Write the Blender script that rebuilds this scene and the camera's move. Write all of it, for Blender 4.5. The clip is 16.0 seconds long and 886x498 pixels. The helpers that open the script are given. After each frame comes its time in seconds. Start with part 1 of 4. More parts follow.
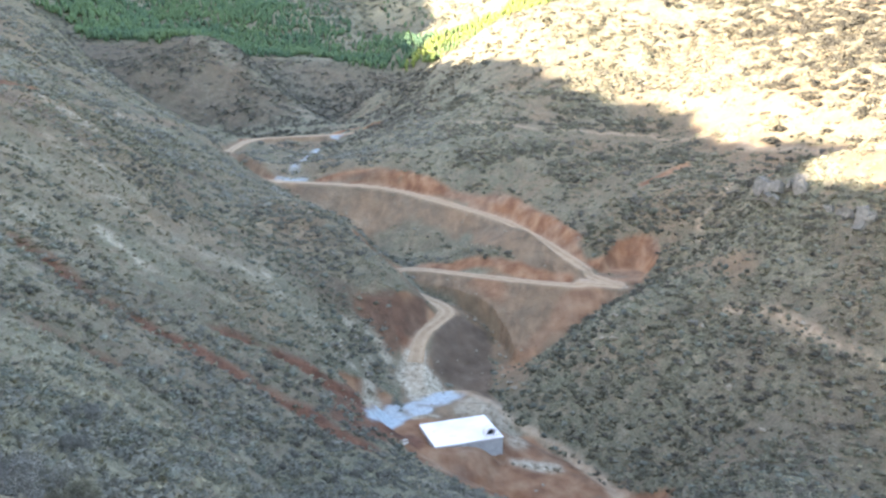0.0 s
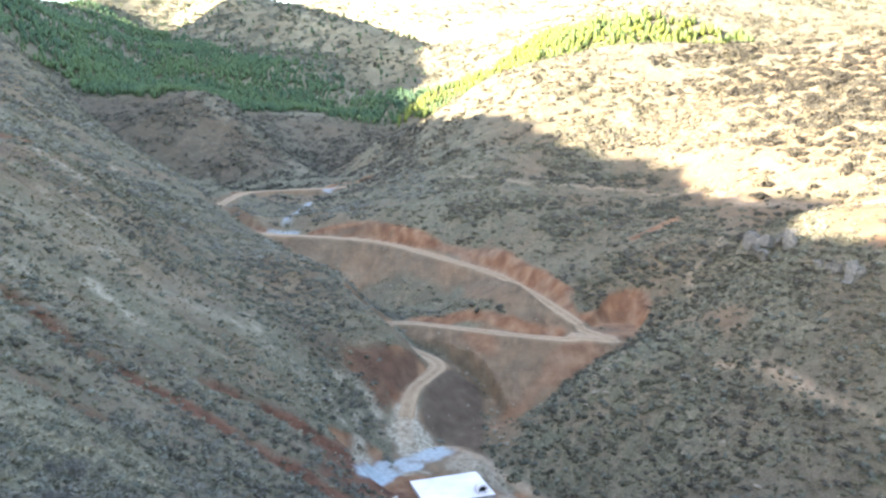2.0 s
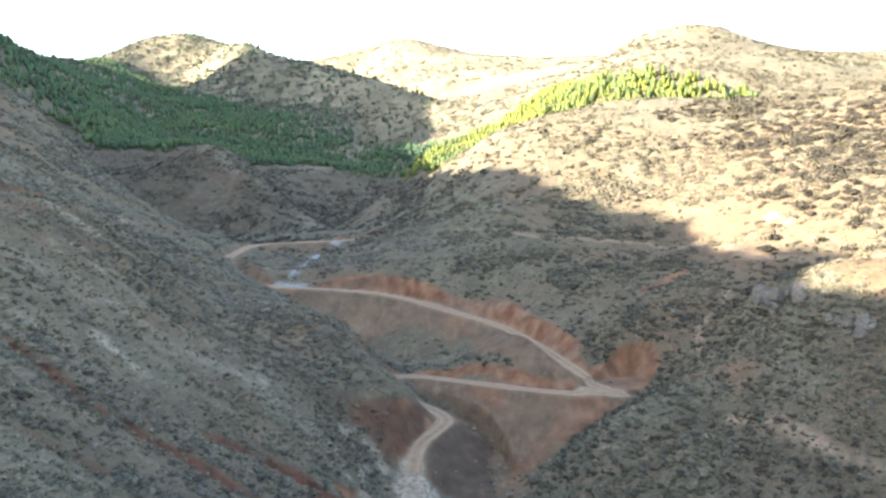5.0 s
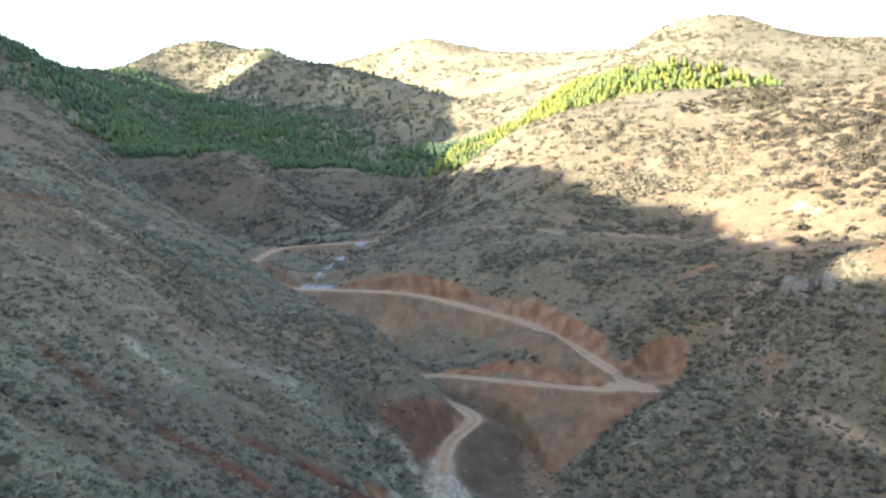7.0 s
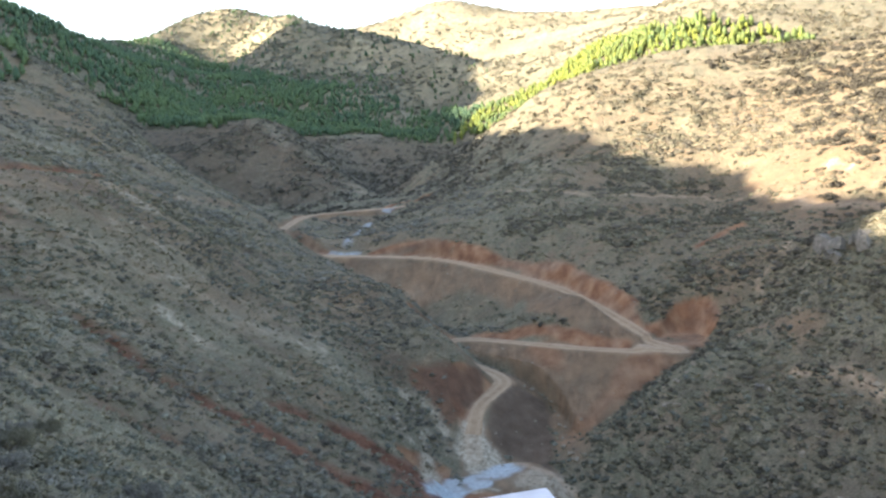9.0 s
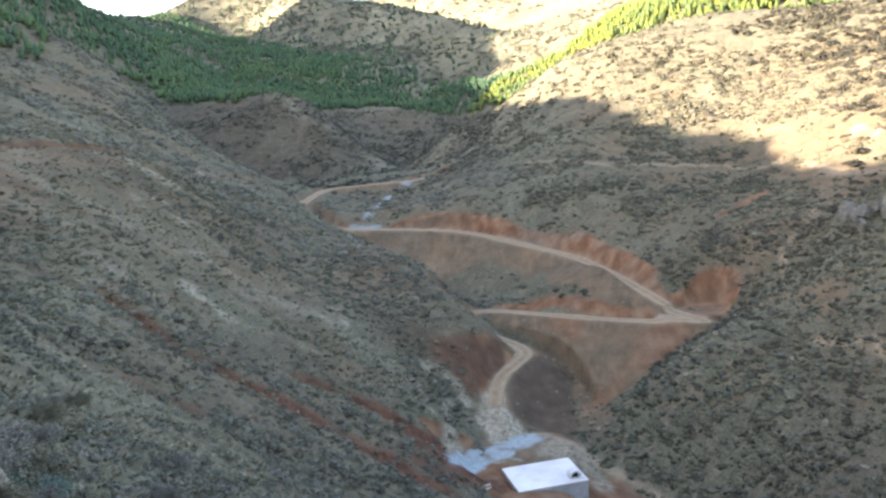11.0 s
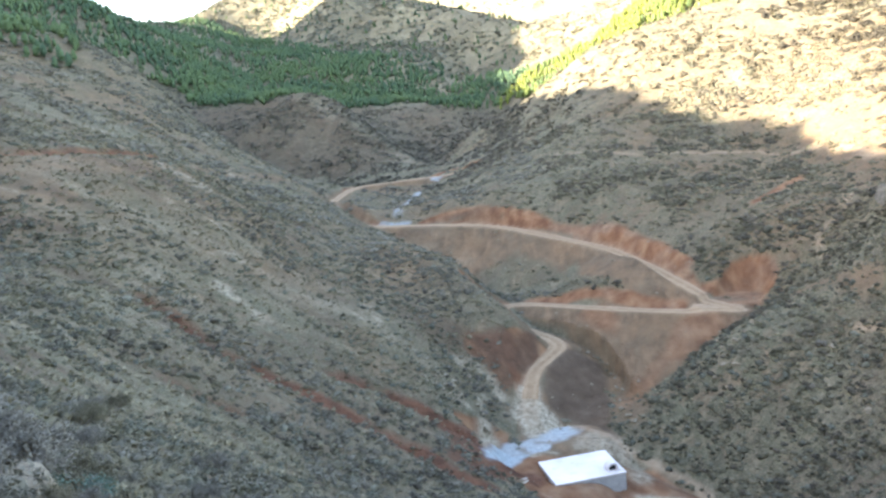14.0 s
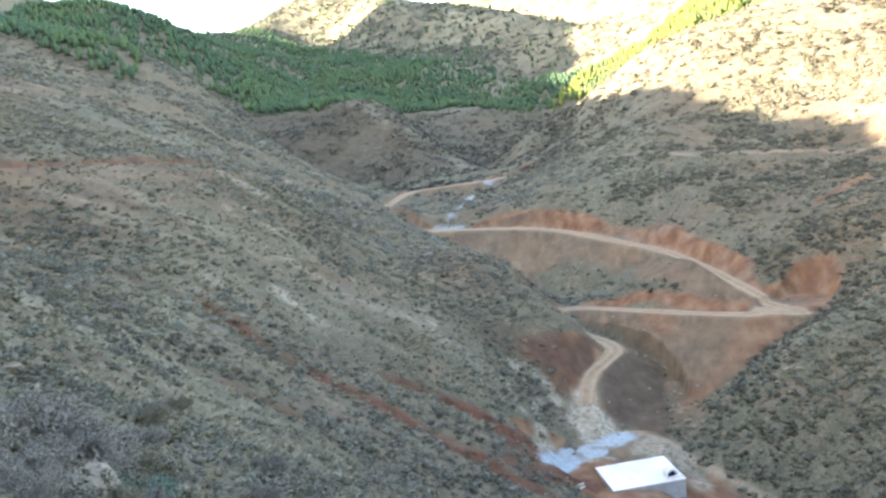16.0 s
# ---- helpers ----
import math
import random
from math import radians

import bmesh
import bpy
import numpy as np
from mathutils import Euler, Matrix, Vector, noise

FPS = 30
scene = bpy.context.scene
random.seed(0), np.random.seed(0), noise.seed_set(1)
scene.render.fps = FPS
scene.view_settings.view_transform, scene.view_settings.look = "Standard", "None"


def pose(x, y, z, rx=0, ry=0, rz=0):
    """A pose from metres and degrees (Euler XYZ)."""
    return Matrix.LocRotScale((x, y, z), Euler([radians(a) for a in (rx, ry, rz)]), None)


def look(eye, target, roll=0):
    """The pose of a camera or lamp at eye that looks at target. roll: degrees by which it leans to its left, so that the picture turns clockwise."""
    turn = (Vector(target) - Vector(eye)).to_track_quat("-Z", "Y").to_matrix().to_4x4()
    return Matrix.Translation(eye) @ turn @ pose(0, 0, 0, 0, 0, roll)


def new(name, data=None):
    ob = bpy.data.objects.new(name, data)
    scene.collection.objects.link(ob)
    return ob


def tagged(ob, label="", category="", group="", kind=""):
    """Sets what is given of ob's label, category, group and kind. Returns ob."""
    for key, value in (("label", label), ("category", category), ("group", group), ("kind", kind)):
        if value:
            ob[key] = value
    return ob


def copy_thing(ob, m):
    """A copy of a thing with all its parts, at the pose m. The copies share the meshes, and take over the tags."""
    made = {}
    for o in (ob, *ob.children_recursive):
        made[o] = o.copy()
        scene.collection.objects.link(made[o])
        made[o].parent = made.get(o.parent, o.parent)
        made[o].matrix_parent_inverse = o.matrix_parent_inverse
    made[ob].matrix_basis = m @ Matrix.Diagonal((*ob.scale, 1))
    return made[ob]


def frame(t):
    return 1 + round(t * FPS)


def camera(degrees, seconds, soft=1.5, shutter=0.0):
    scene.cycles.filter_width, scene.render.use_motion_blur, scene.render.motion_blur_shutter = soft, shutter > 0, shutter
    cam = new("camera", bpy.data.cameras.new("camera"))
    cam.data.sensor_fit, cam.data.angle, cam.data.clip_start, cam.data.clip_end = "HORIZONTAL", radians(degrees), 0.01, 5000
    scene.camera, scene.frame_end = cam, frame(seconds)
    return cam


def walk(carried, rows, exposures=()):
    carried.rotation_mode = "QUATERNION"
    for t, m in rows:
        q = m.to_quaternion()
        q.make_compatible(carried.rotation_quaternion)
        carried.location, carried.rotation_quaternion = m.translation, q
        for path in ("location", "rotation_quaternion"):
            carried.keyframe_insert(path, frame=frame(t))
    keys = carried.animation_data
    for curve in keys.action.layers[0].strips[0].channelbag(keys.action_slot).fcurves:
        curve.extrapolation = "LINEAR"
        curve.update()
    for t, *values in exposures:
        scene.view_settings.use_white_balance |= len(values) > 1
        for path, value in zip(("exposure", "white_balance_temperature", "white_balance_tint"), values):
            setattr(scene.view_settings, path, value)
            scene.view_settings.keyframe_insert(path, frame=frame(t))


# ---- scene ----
# ---------------------------------------------------------------- camera: it stands on the hillside and turns
cam = camera(57.6, 16.0, soft=2.5)
TURNS = [
    (0.0, 76.50, -0.00, -0.00),
    (0.5, 77.25, -0.04, -0.15),
    (1.0, 78.24, -0.23, -0.41),
    (1.5, 79.38, -0.45, -0.51),
    (2.0, 80.30, -0.28, -0.55),
    (2.5, 81.04, -0.26, -0.68),
    (3.0, 81.41, -0.41, -0.82),
    (3.5, 82.18, -0.62, -1.07),
    (4.0, 83.01, -0.62, -0.64),
    (6.5, 84.44, 0.73, 0.99),
    (7.0, 83.98, 1.32, 1.56),
    (7.5, 83.40, 1.79, 2.16),
    (8.0, 82.86, 2.10, 2.53),
    (8.5, 82.26, 2.38, 2.98),
    (9.0, 81.53, 2.59, 3.33),
    (11.5, 79.41, 3.76, 4.92),
    (12.0, 79.25, 4.13, 5.16),
    (12.5, 79.11, 4.43, 5.65),
    (13.0, 79.09, 4.86, 6.20),
    (13.5, 79.08, 4.93, 6.41),
    (14.0, 79.42, 5.31, 6.52),
    (14.5, 79.18, 5.86, 6.99),
    (15.0, 79.05, 6.12, 7.91),
    (15.5, 79.42, 6.28, 9.16),
    (16.0, 80.08, 6.45, 10.22),
]
EXPOSURES = [(0.0, 3.27, 7500, 15), (3.5, 2.93, 7450, 15), (7.0, 2.5, 7500, 16), (9.0, 2.48, 7700, 15), (12.5, 2.9, 7700, 15), (16.0, 3.2, 7900, 14)]
walk(cam, [(t, pose(0, 0, 60.0, rx, ry, rz)) for t, rx, ry, rz in TURNS], EXPOSURES)

# ---------------------------------------------------------------- light: a low sun from behind the western ridge, and the sky
SUN_HEIGHT = radians(18)
sun = new("sun", bpy.data.lights.new("sun", "SUN"))
sun.data.energy, sun.data.angle, sun.data.color = 5.0, radians(0.6), (1.0, 0.95, 0.86)
sun.matrix_world = look((0, 0, 300), (0.9 * math.cos(SUN_HEIGHT), 0.436 * math.cos(SUN_HEIGHT), 300 - math.sin(SUN_HEIGHT)))
world = bpy.data.worlds.new("sky")
scene.world = world
world.use_nodes = True
nodes, links = world.node_tree.nodes, world.node_tree.links
sky = nodes.new("ShaderNodeTexSky")
sky.sky_type, sky.sun_disc, sky.sun_elevation, sky.sun_rotation = "NISHITA", False, SUN_HEIGHT, math.atan2(-0.9, -0.436)
sky.air_density, sky.dust_density, sky.ozone_density = 0.8, 0.6, 0.5
links.new(sky.outputs["Color"], nodes["Background"].inputs["Color"])
nodes["Background"].inputs["Strength"].default_value = 0.15

# ---------------------------------------------------------------- materials
def material(name, rough=0.9):
    m = bpy.data.materials.new(name)
    m.use_nodes = True
    t = m.node_tree
    s = t.nodes["Principled BSDF"]
    s.inputs["Roughness"].default_value = rough
    s.inputs["Specular IOR Level"].default_value = 0.15
    return m, t, s


def attribute(t, name):
    n = t.nodes.new("ShaderNodeAttribute")
    n.attribute_name = name
    return n.outputs["Fac"]


def grain(t, size, detail=4, rough=0.6, stretch=None):
    """Noise of a given size in metres, 0 to 1."""
    n, p = t.nodes.new("ShaderNodeTexNoise"), t.nodes.new("ShaderNodeNewGeometry")
    n.inputs["Scale"].default_value, n.inputs["Detail"].default_value, n.inputs["Roughness"].default_value = 1 / size, detail, rough
    out = p.outputs["Position"]
    if stretch:
        k = t.nodes.new("ShaderNodeVectorMath")
        k.operation = "MULTIPLY"
        k.inputs[1].default_value = stretch
        t.links.new(out, k.inputs[0])
        out = k.outputs[0]
    t.links.new(out, n.inputs["Vector"])
    return n.outputs["Fac"]


def ramp(t, value, *stops):
    n = t.nodes.new("ShaderNodeValToRGB")
    e = n.color_ramp.elements
    while len(e) < len(stops):
        e.new(0.5)
    for el, (at, colour) in zip(e, stops):
        el.position, el.color = at, (*colour, 1) if len(colour) == 3 else colour
    t.links.new(value, n.inputs["Fac"])
    return n.outputs["Color"]


def span(t, value, a, b, lo=0.0, hi=1.0):
    n = t.nodes.new("ShaderNodeMapRange")
    n.inputs["From Min"].default_value, n.inputs["From Max"].default_value = a, b
    n.inputs["To Min"].default_value, n.inputs["To Max"].default_value = lo, hi
    t.links.new(value, n.inputs["Value"])
    return n.outputs["Result"]


def maths(t, op, a, b):
    n = t.nodes.new("ShaderNodeMath")
    n.operation = op
    for k, v in enumerate((a, b)):
        if isinstance(v, (int, float)):
            n.inputs[k].default_value = v
        else:
            t.links.new(v, n.inputs[k])
    return n.outputs[0]


def blend(t, fac, a, b):
    n = t.nodes.new("ShaderNodeMix")
    n.data_type = "RGBA"
    t.links.new(fac, n.inputs["Factor"])
    for k, v in (("A", a), ("B", b)):
        sock = next(i for i in n.inputs if i.name == k and i.type == "RGBA")
        if isinstance(v, tuple):
            sock.default_value = (*v, 1)
        else:
            t.links.new(v, sock)
    return next(o for o in n.outputs if o.type == "RGBA")


def bump(t, s, value, strength, distance):
    n = t.nodes.new("ShaderNodeBump")
    n.inputs["Strength"].default_value, n.inputs["Distance"].default_value = strength, distance
    t.links.new(value, n.inputs["Height"])
    t.links.new(n.outputs["Normal"], s.inputs["Normal"])


def ground_material():
    m, t, s = material("hillside_soil", 0.95)
    coarse, mid, fine = grain(t, 14, 4), grain(t, 2.2, 5, 0.65), grain(t, 0.35, 4, 0.7)
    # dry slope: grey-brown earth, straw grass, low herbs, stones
    grit, spots = grain(t, 0.8, 5, 0.75), grain(t, 0.28, 3, 0.7)
    natural = ramp(t, grit, (0.32, (0.10, 0.087, 0.058)), (0.45, (0.175, 0.155, 0.106)), (0.56, (0.24, 0.214, 0.15)), (0.7, (0.32, 0.29, 0.215)))
    natural = blend(t, span(t, coarse, 0.42, 0.62, 0, 0.75), natural, ramp(t, grit, (0.35, (0.12, 0.084, 0.056)), (0.65, (0.235, 0.17, 0.116))))
    herbs = ramp(t, spots, (0.35, (0.085, 0.088, 0.056)), (0.55, (0.15, 0.147, 0.098)), (0.7, (0.21, 0.20, 0.142)))
    natural = blend(t, span(t, mid, 0.41, 0.56, 0.05, 0.86), natural, herbs)
    natural = blend(t, span(t, grain(t, 30, 3), 0.48, 0.66, 0, 0.5), natural, ramp(t, spots, (0.35, (0.10, 0.09, 0.06)), (0.65, (0.27, 0.245, 0.175))))
    natural = blend(t, span(t, grain(t, 5, 4, 0.7), 0.5, 0.6, 0, 0.6), natural, ramp(t, spots, (0.35, (0.08, 0.078, 0.056)), (0.65, (0.15, 0.138, 0.10))))
    natural = blend(t, span(t, spots, 0.62, 0.72, 0, 0.6), natural, (0.33, 0.31, 0.27))
    streak = grain(t, 2.6, 4, 0.5, (1, 1, 0.4))
    red = ramp(t, streak, (0.3, (0.15, 0.068, 0.038)), (0.5, (0.24, 0.122, 0.068)), (0.7, (0.33, 0.195, 0.115)))
    red = blend(t, span(t, coarse, 0.5, 0.65, 0, 0.55), red, ramp(t, streak, (0.3, (0.16, 0.11, 0.08)), (0.7, (0.30, 0.23, 0.17))))
    red = blend(t, span(t, fine, 0.62, 0.8, 0, 0.5), red, (0.36, 0.29, 0.22))
    brown = ramp(t, grain(t, 3.5, 5, 0.6), (0.3, (0.12, 0.088, 0.058)), (0.55, (0.185, 0.136, 0.09)), (0.75, (0.24, 0.183, 0.122)))
    brown = blend(t, span(t, coarse, 0.48, 0.62, 0, 0.6), brown, ramp(t, streak, (0.3, (0.19, 0.11, 0.062)), (0.7, (0.28, 0.175, 0.10))))
    runs = grain(t, 1.6, 4, 0.6, (1, 0.4, 0.4))
    brown = blend(t, span(t, runs, 0.42, 0.62, 0, 0.55), brown, ramp(t, runs, (0.4, (0.17, 0.098, 0.058)), (0.7, (0.30, 0.20, 0.125))))
    brown = blend(t, span(t, fine, 0.6, 0.8, 0, 0.45), brown, (0.27, 0.22, 0.17))
    clay = ramp(t, mid, (0.35, (0.09, 0.045, 0.03)), (0.5, (0.14, 0.067, 0.043)), (0.68, (0.20, 0.10, 0.063)))
    track = ramp(t, grain(t, 1.1, 4), (0.3, (0.33, 0.235, 0.155)), (0.6, (0.46, 0.35, 0.245)), (0.8, (0.54, 0.44, 0.32)))
    pale = ramp(t, grain(t, 0.9, 5, 0.75), (0.36, (0.17, 0.145, 0.10)), (0.5, (0.39, 0.34, 0.255)), (0.66, (0.57, 0.51, 0.40)))
    chips = ramp(t, grain(t, 0.6, 5, 0.75), (0.3, (0.28, 0.34, 0.37)), (0.55, (0.42, 0.49, 0.52)), (0.8, (0.60, 0.63, 0.63)))
    colour = natural
    loam = ramp(t, grain(t, 2.4, 5, 0.55), (0.3, (0.085, 0.060, 0.043)), (0.55, (0.125, 0.092, 0.066)), (0.75, (0.165, 0.125, 0.09)))
    # pale yellowish ground colour that stands for distant haze
    haze = ramp(t, grain(t, 6, 5, 0.7), (0.35, (0.20, 0.178, 0.115)), (0.5, (0.31, 0.28, 0.185)), (0.65, (0.40, 0.365, 0.25)))
    for name, what in (("haze", haze), ("fill", brown), ("cut", red), ("loam", loam), ("clay", clay), ("pale", pale), ("chips", chips), ("track", track)):
        colour = blend(t, attribute(t, name), colour, what)
    t.links.new(colour, s.inputs["Base Color"])
    bump(t, s, maths(t, "ADD", maths(t, "MULTIPLY", mid, 2.0), maths(t, "MULTIPLY", grit, 1.3)), 0.75, 0.4)
    return m


def leaf_material(name, dark, light, dry):
    """Foliage that differs from plant to plant by the attribute tint, and from leaf to leaf."""
    m, t, s = material(name, 0.8)
    tint = attribute(t, "tint")
    isle = t.nodes.new("ShaderNodeNewGeometry").outputs["Random Per Island"]
    tint = maths(t, "ADD", tint, span(t, t.nodes.new("ShaderNodeObjectInfo").outputs["Random"], 0, 1, -0.12, 0.12))
    colour = ramp(t, tint, (0.0, dark), (0.55, light), (1.0, dry))
    colour = blend(t, span(t, isle, 0.2, 1, 0, 0.55), colour, tuple(1.55 * c for c in light))
    t.links.new(colour, s.inputs["Base Color"])
    return m


def stone_material(name, *stops, size=0.5, rough=0.9, depth=0.06):
    m, t, s = material(name, rough)
    colour = ramp(t, grain(t, size, 6, 0.7), *stops)
    colour = blend(t, span(t, grain(t, size * 5, 3), 0.45, 0.7, 0, 0.5), colour, tuple(0.6 * c for c in stops[1][1]))
    t.links.new(colour, s.inputs["Base Color"])
    bump(t, s, grain(t, size * 0.5, 6, 0.7), 0.7, depth)
    return m


def plain_material(name, colour, rough=0.7, metal=0.0, spread=0.25, size=0.2):
    m, t, s = material(name, rough)
    s.inputs["Metallic"].default_value = metal
    t.links.new(ramp(t, grain(t, size, 5), (0.25, tuple(c * (1 - spread) for c in colour)), (0.75, tuple(min(1, c * (1 + spread)) for c in colour))), s.inputs["Base Color"])
    return m


def road_material():
    m, t, s = material("dirt_road", 0.95)
    dust = ramp(t, grain(t, 0.7, 5, 0.7), (0.3, (0.30, 0.21, 0.135)), (0.55, (0.405, 0.295, 0.195)), (0.75, (0.48, 0.37, 0.25)))
    worn = ramp(t, grain(t, 1.5, 4, 0.6), (0.3, (0.25, 0.172, 0.108)), (0.7, (0.36, 0.26, 0.17)))
    t.links.new(blend(t, attribute(t, "rut"), worn, dust), s.inputs["Base Color"])
    bump(t, s, grain(t, 0.4, 5, 0.7), 0.6, 0.05)
    return m


SOIL = ground_material()
ROAD_DIRT = road_material()
SHRUB = leaf_material("shrub_leaves", (0.058, 0.058, 0.041), (0.114, 0.109, 0.076), (0.195, 0.176, 0.125))
THICKET = leaf_material("dark_twiggy_leaves", (0.05, 0.047, 0.038), (0.085, 0.079, 0.062), (0.13, 0.115, 0.088))
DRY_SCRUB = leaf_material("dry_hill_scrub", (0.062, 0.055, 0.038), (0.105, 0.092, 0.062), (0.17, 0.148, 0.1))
HEATH = leaf_material("grey_heath_leaves", (0.094, 0.091, 0.075), (0.137, 0.133, 0.107), (0.19, 0.179, 0.145))
# sun and haze put into the pine colours: yellow-green crest end, bluish dark end
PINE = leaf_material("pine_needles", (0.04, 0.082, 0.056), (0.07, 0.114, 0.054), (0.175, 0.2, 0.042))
SAGE = leaf_material("sage_leaves", (0.08, 0.086, 0.069), (0.124, 0.129, 0.102), (0.175, 0.172, 0.134))
STRAW = leaf_material("dry_grass", (0.11, 0.105, 0.068), (0.205, 0.185, 0.125), (0.33, 0.29, 0.2))
DARK_THICKET = leaf_material("dark_thicket_leaves", (0.034, 0.032, 0.026), (0.055, 0.051, 0.04), (0.09, 0.08, 0.06))
SILVER = leaf_material("silver_twiggy_leaves", (0.105, 0.103, 0.091), (0.15, 0.146, 0.127), (0.205, 0.196, 0.167))
TEAL = leaf_material("blue_green_leaves", (0.08, 0.13, 0.115), (0.11, 0.175, 0.15), (0.16, 0.21, 0.18))
TWIG = plain_material("grey_twigs", (0.23, 0.21, 0.19), 0.9)
BARK = plain_material("pine_bark", (0.14, 0.10, 0.075), 0.95)
ROCK = stone_material("grey_rock", (0.3, (0.10, 0.092, 0.078)), (0.5, (0.175, 0.163, 0.138)), (0.75, (0.27, 0.255, 0.22)))
PALE_ROCK = stone_material("pale_rock", (0.3, (0.14, 0.116, 0.083)), (0.5, (0.24, 0.205, 0.15)), (0.75, (0.36, 0.318, 0.245)))
CREAM_ROCK = stone_material("cream_bedrock", (0.3, (0.17, 0.145, 0.105)), (0.5, (0.29, 0.255, 0.19)), (0.75, (0.42, 0.375, 0.295)))
CONCRETE = stone_material("raw_concrete", (0.3, (0.30, 0.30, 0.29)), (0.5, (0.40, 0.40, 0.39)), (0.75, (0.48, 0.48, 0.46)), size=0.8, depth=0.01)
LIMEWASH = stone_material("white_screed", (0.3, (0.66, 0.61, 0.59)), (0.44, (0.85, 0.80, 0.785)), (0.75, (0.88, 0.85, 0.84)), size=1.6, depth=0.01)
HATCH_SHADE = plain_material("hatch_shade", (0.05, 0.055, 0.06), 0.5, 0.6)
GALVANISED = plain_material("galvanised_steel", (0.55, 0.57, 0.58), 0.4, 0.8, 0.12)
BOARD = plain_material("weathered_board", (0.46, 0.42, 0.36), 0.85)
# ---------------------------------------------------------------- lie of the land
# Plan in metres: x to the east, y up the valley, heights against the camera's eye.
EYE = 60.0
SUN_WAY = (-0.9, -0.436)  # towards the sun, in plan
# western ridge, unseen: crest heights along s, set by the shade they must cast
WEST_S = (-100, 0, 70, 75, 80, 91, 98, 116, 126, 146, 160, 172, 182, 204, 235, 270, 292, 418, 448, 458, 480, 508, 561, 620, 718, 732, 860, 1060)
WEST_Z = (30, 45, 68, 71, 69.3, 69.3, 80, 82, 78.5, 80.5, 86, 89, 89, 93, 94.5, 94.5, 92, 130, 141, 144, 164, 180, 224, 258, 290, 190, 170, 120)


STREAM = [(150, -70, -72), (85, 5, -66), (45, 60, -60), (20, 92, -55.5), (4, 101, -54), (1, 109, -52.5),
          (9.5, 120, -50), (1, 135, -47.5), (-4, 150, -44.5), (-11, 165, -41.5), (-26, 180, -36), (-34, 190, -32),
          (-39, 215, -28.5), (-35, 260, -24.5), (-34, 330, -19.5), (-28, 430, -9), (-46, 560, 20)]
LEFT_BANK = [(-8, 11, -5.9), (-12, 14, -6.0), (-14, 23, -13.4), (-13, 35, -20.5), (-20, 33, -15.3), (-18, 48, -25.2),
             (-33, 55, -20), (-10.5, 72, -40.8), (4, 78, -46.3), (-12, 107, -45.7), (-42, 105, -26), (-59, 105, -14.3),
             (-5.9, 131, -39.4), (-9.3, 136, -35.8), (-14.6, 146, -32.2), (-20.7, 158, -30.6), (-13.3, 126, -41.2), (-13.2, 120, -45.2), (-11.5, 111, -48.0), (-32, 178, -31.4), (-38, 182, -30.0), (-44, 182, -27.0), (-48, 185, -24.9),
             (-56, 155, -18.3), (-48, 155, -23.7), (-36, 135, -29.2), (-27, 138, -32.6), (-43, 125, -24.4), (-20, 120, -36.8), (-60, 142, -12.2), (-62, 180, -16.8), (-53, 115, -17.9),
             (-76, 90, -10.5), (-66, 100, -12.5), (-91, 110, 0.5), (-84, 126, -1.0), (-76, 150, -5.0), (-72, 178, -11.5), (-64, 205, -18), (-60, 222, -24)]
LEFT_RIDGE = [(-59, 242, -23), (-91, 240, -11.5), (-112, 250, 2), (-130, 260, 14), (-156, 200, 29), (-120, 130, 12),
              (-144, 305, -2), (-128, 295, -9), (-114, 285, -19), (-98, 272, -25), (-160, 316, 9), (-75, 262, -27), (-133, 284, -3), (-120, 272, -8), (-106, 259, -14), (-151, 294, 8), (-166, 300, 22)]
NEAR = [(0, 0, -1.75), (2, 5, -4.5), (-30, 0, 10), (-60, 30, 10), (-90, 60, 12), (0, -30, 4), (18, 0, -14), (40, 20, -42), (-60, -60, 35),
        (10, 40, -35), (17, 62, -47), (60, -40, -40)]
RIGHT_BANK = [(19, 122, -44.8), (28, 126, -39.2), (41, 105, -38.2), (36, 62, -41), (25, 80, -48),
              (52, 90, -33), (58, 135, -18.8), (60, 105, -22.3), (90, 60, -28), (120, 20, -32), (74, 150, -20.3),
              (-11.5, 194, -25.9), (-22, 195, -26.5), (-23.4, 203, -25.5), (-31.5, 200, -26.0), (2.1, 184, -28.9), (-4.5, 189, -27.3), (8.3, 178, -30.2), (14.3, 174, -29.3), (20.8, 166, -30.7), (24.6, 159, -32.2), (29.9, 151, -32.7), (34.9, 149, -31.9), (38.4, 146, -32.3), (38.9, 139, -36.9),
              (-1.6, 160, -39.1), (9.5, 153, -35.6), (16.8, 149, -35.9), (-4.2, 172, -38.0), (7.8, 164, -36.6),
              (15, 130, -50), (22, 131, -46),  (3, 124, -49.5), (2, 115, -52.5), (10, 137, -46)]
RIGHT_HILL = [(83, 190, -6), (127, 240, 19), (20, 215, -16.5), (60, 205, -18.5), (-10, 300, -12), (-1, 330, -2), (13, 312, 8.5), (38, 300, 17),
              (62, 305, 22), (81, 310, 25.7), (127, 320, 25), (200, 330, 30), (30, 255, -1), (75, 255, 8), (150, 150, 5), (200, 200, 30)]
BEHIND_RIGHT = [(10, 380, -4), (60, 370, 16), (120, 365, 22), (126, 430, 48), (70, 440, 34), (176, 600, 104), (209, 590, 95), (244, 570, 79), (281, 560, 71), (110, 620, 74), (90, 660, 62),
                (220, 400, 42), (330, 420, 52)]
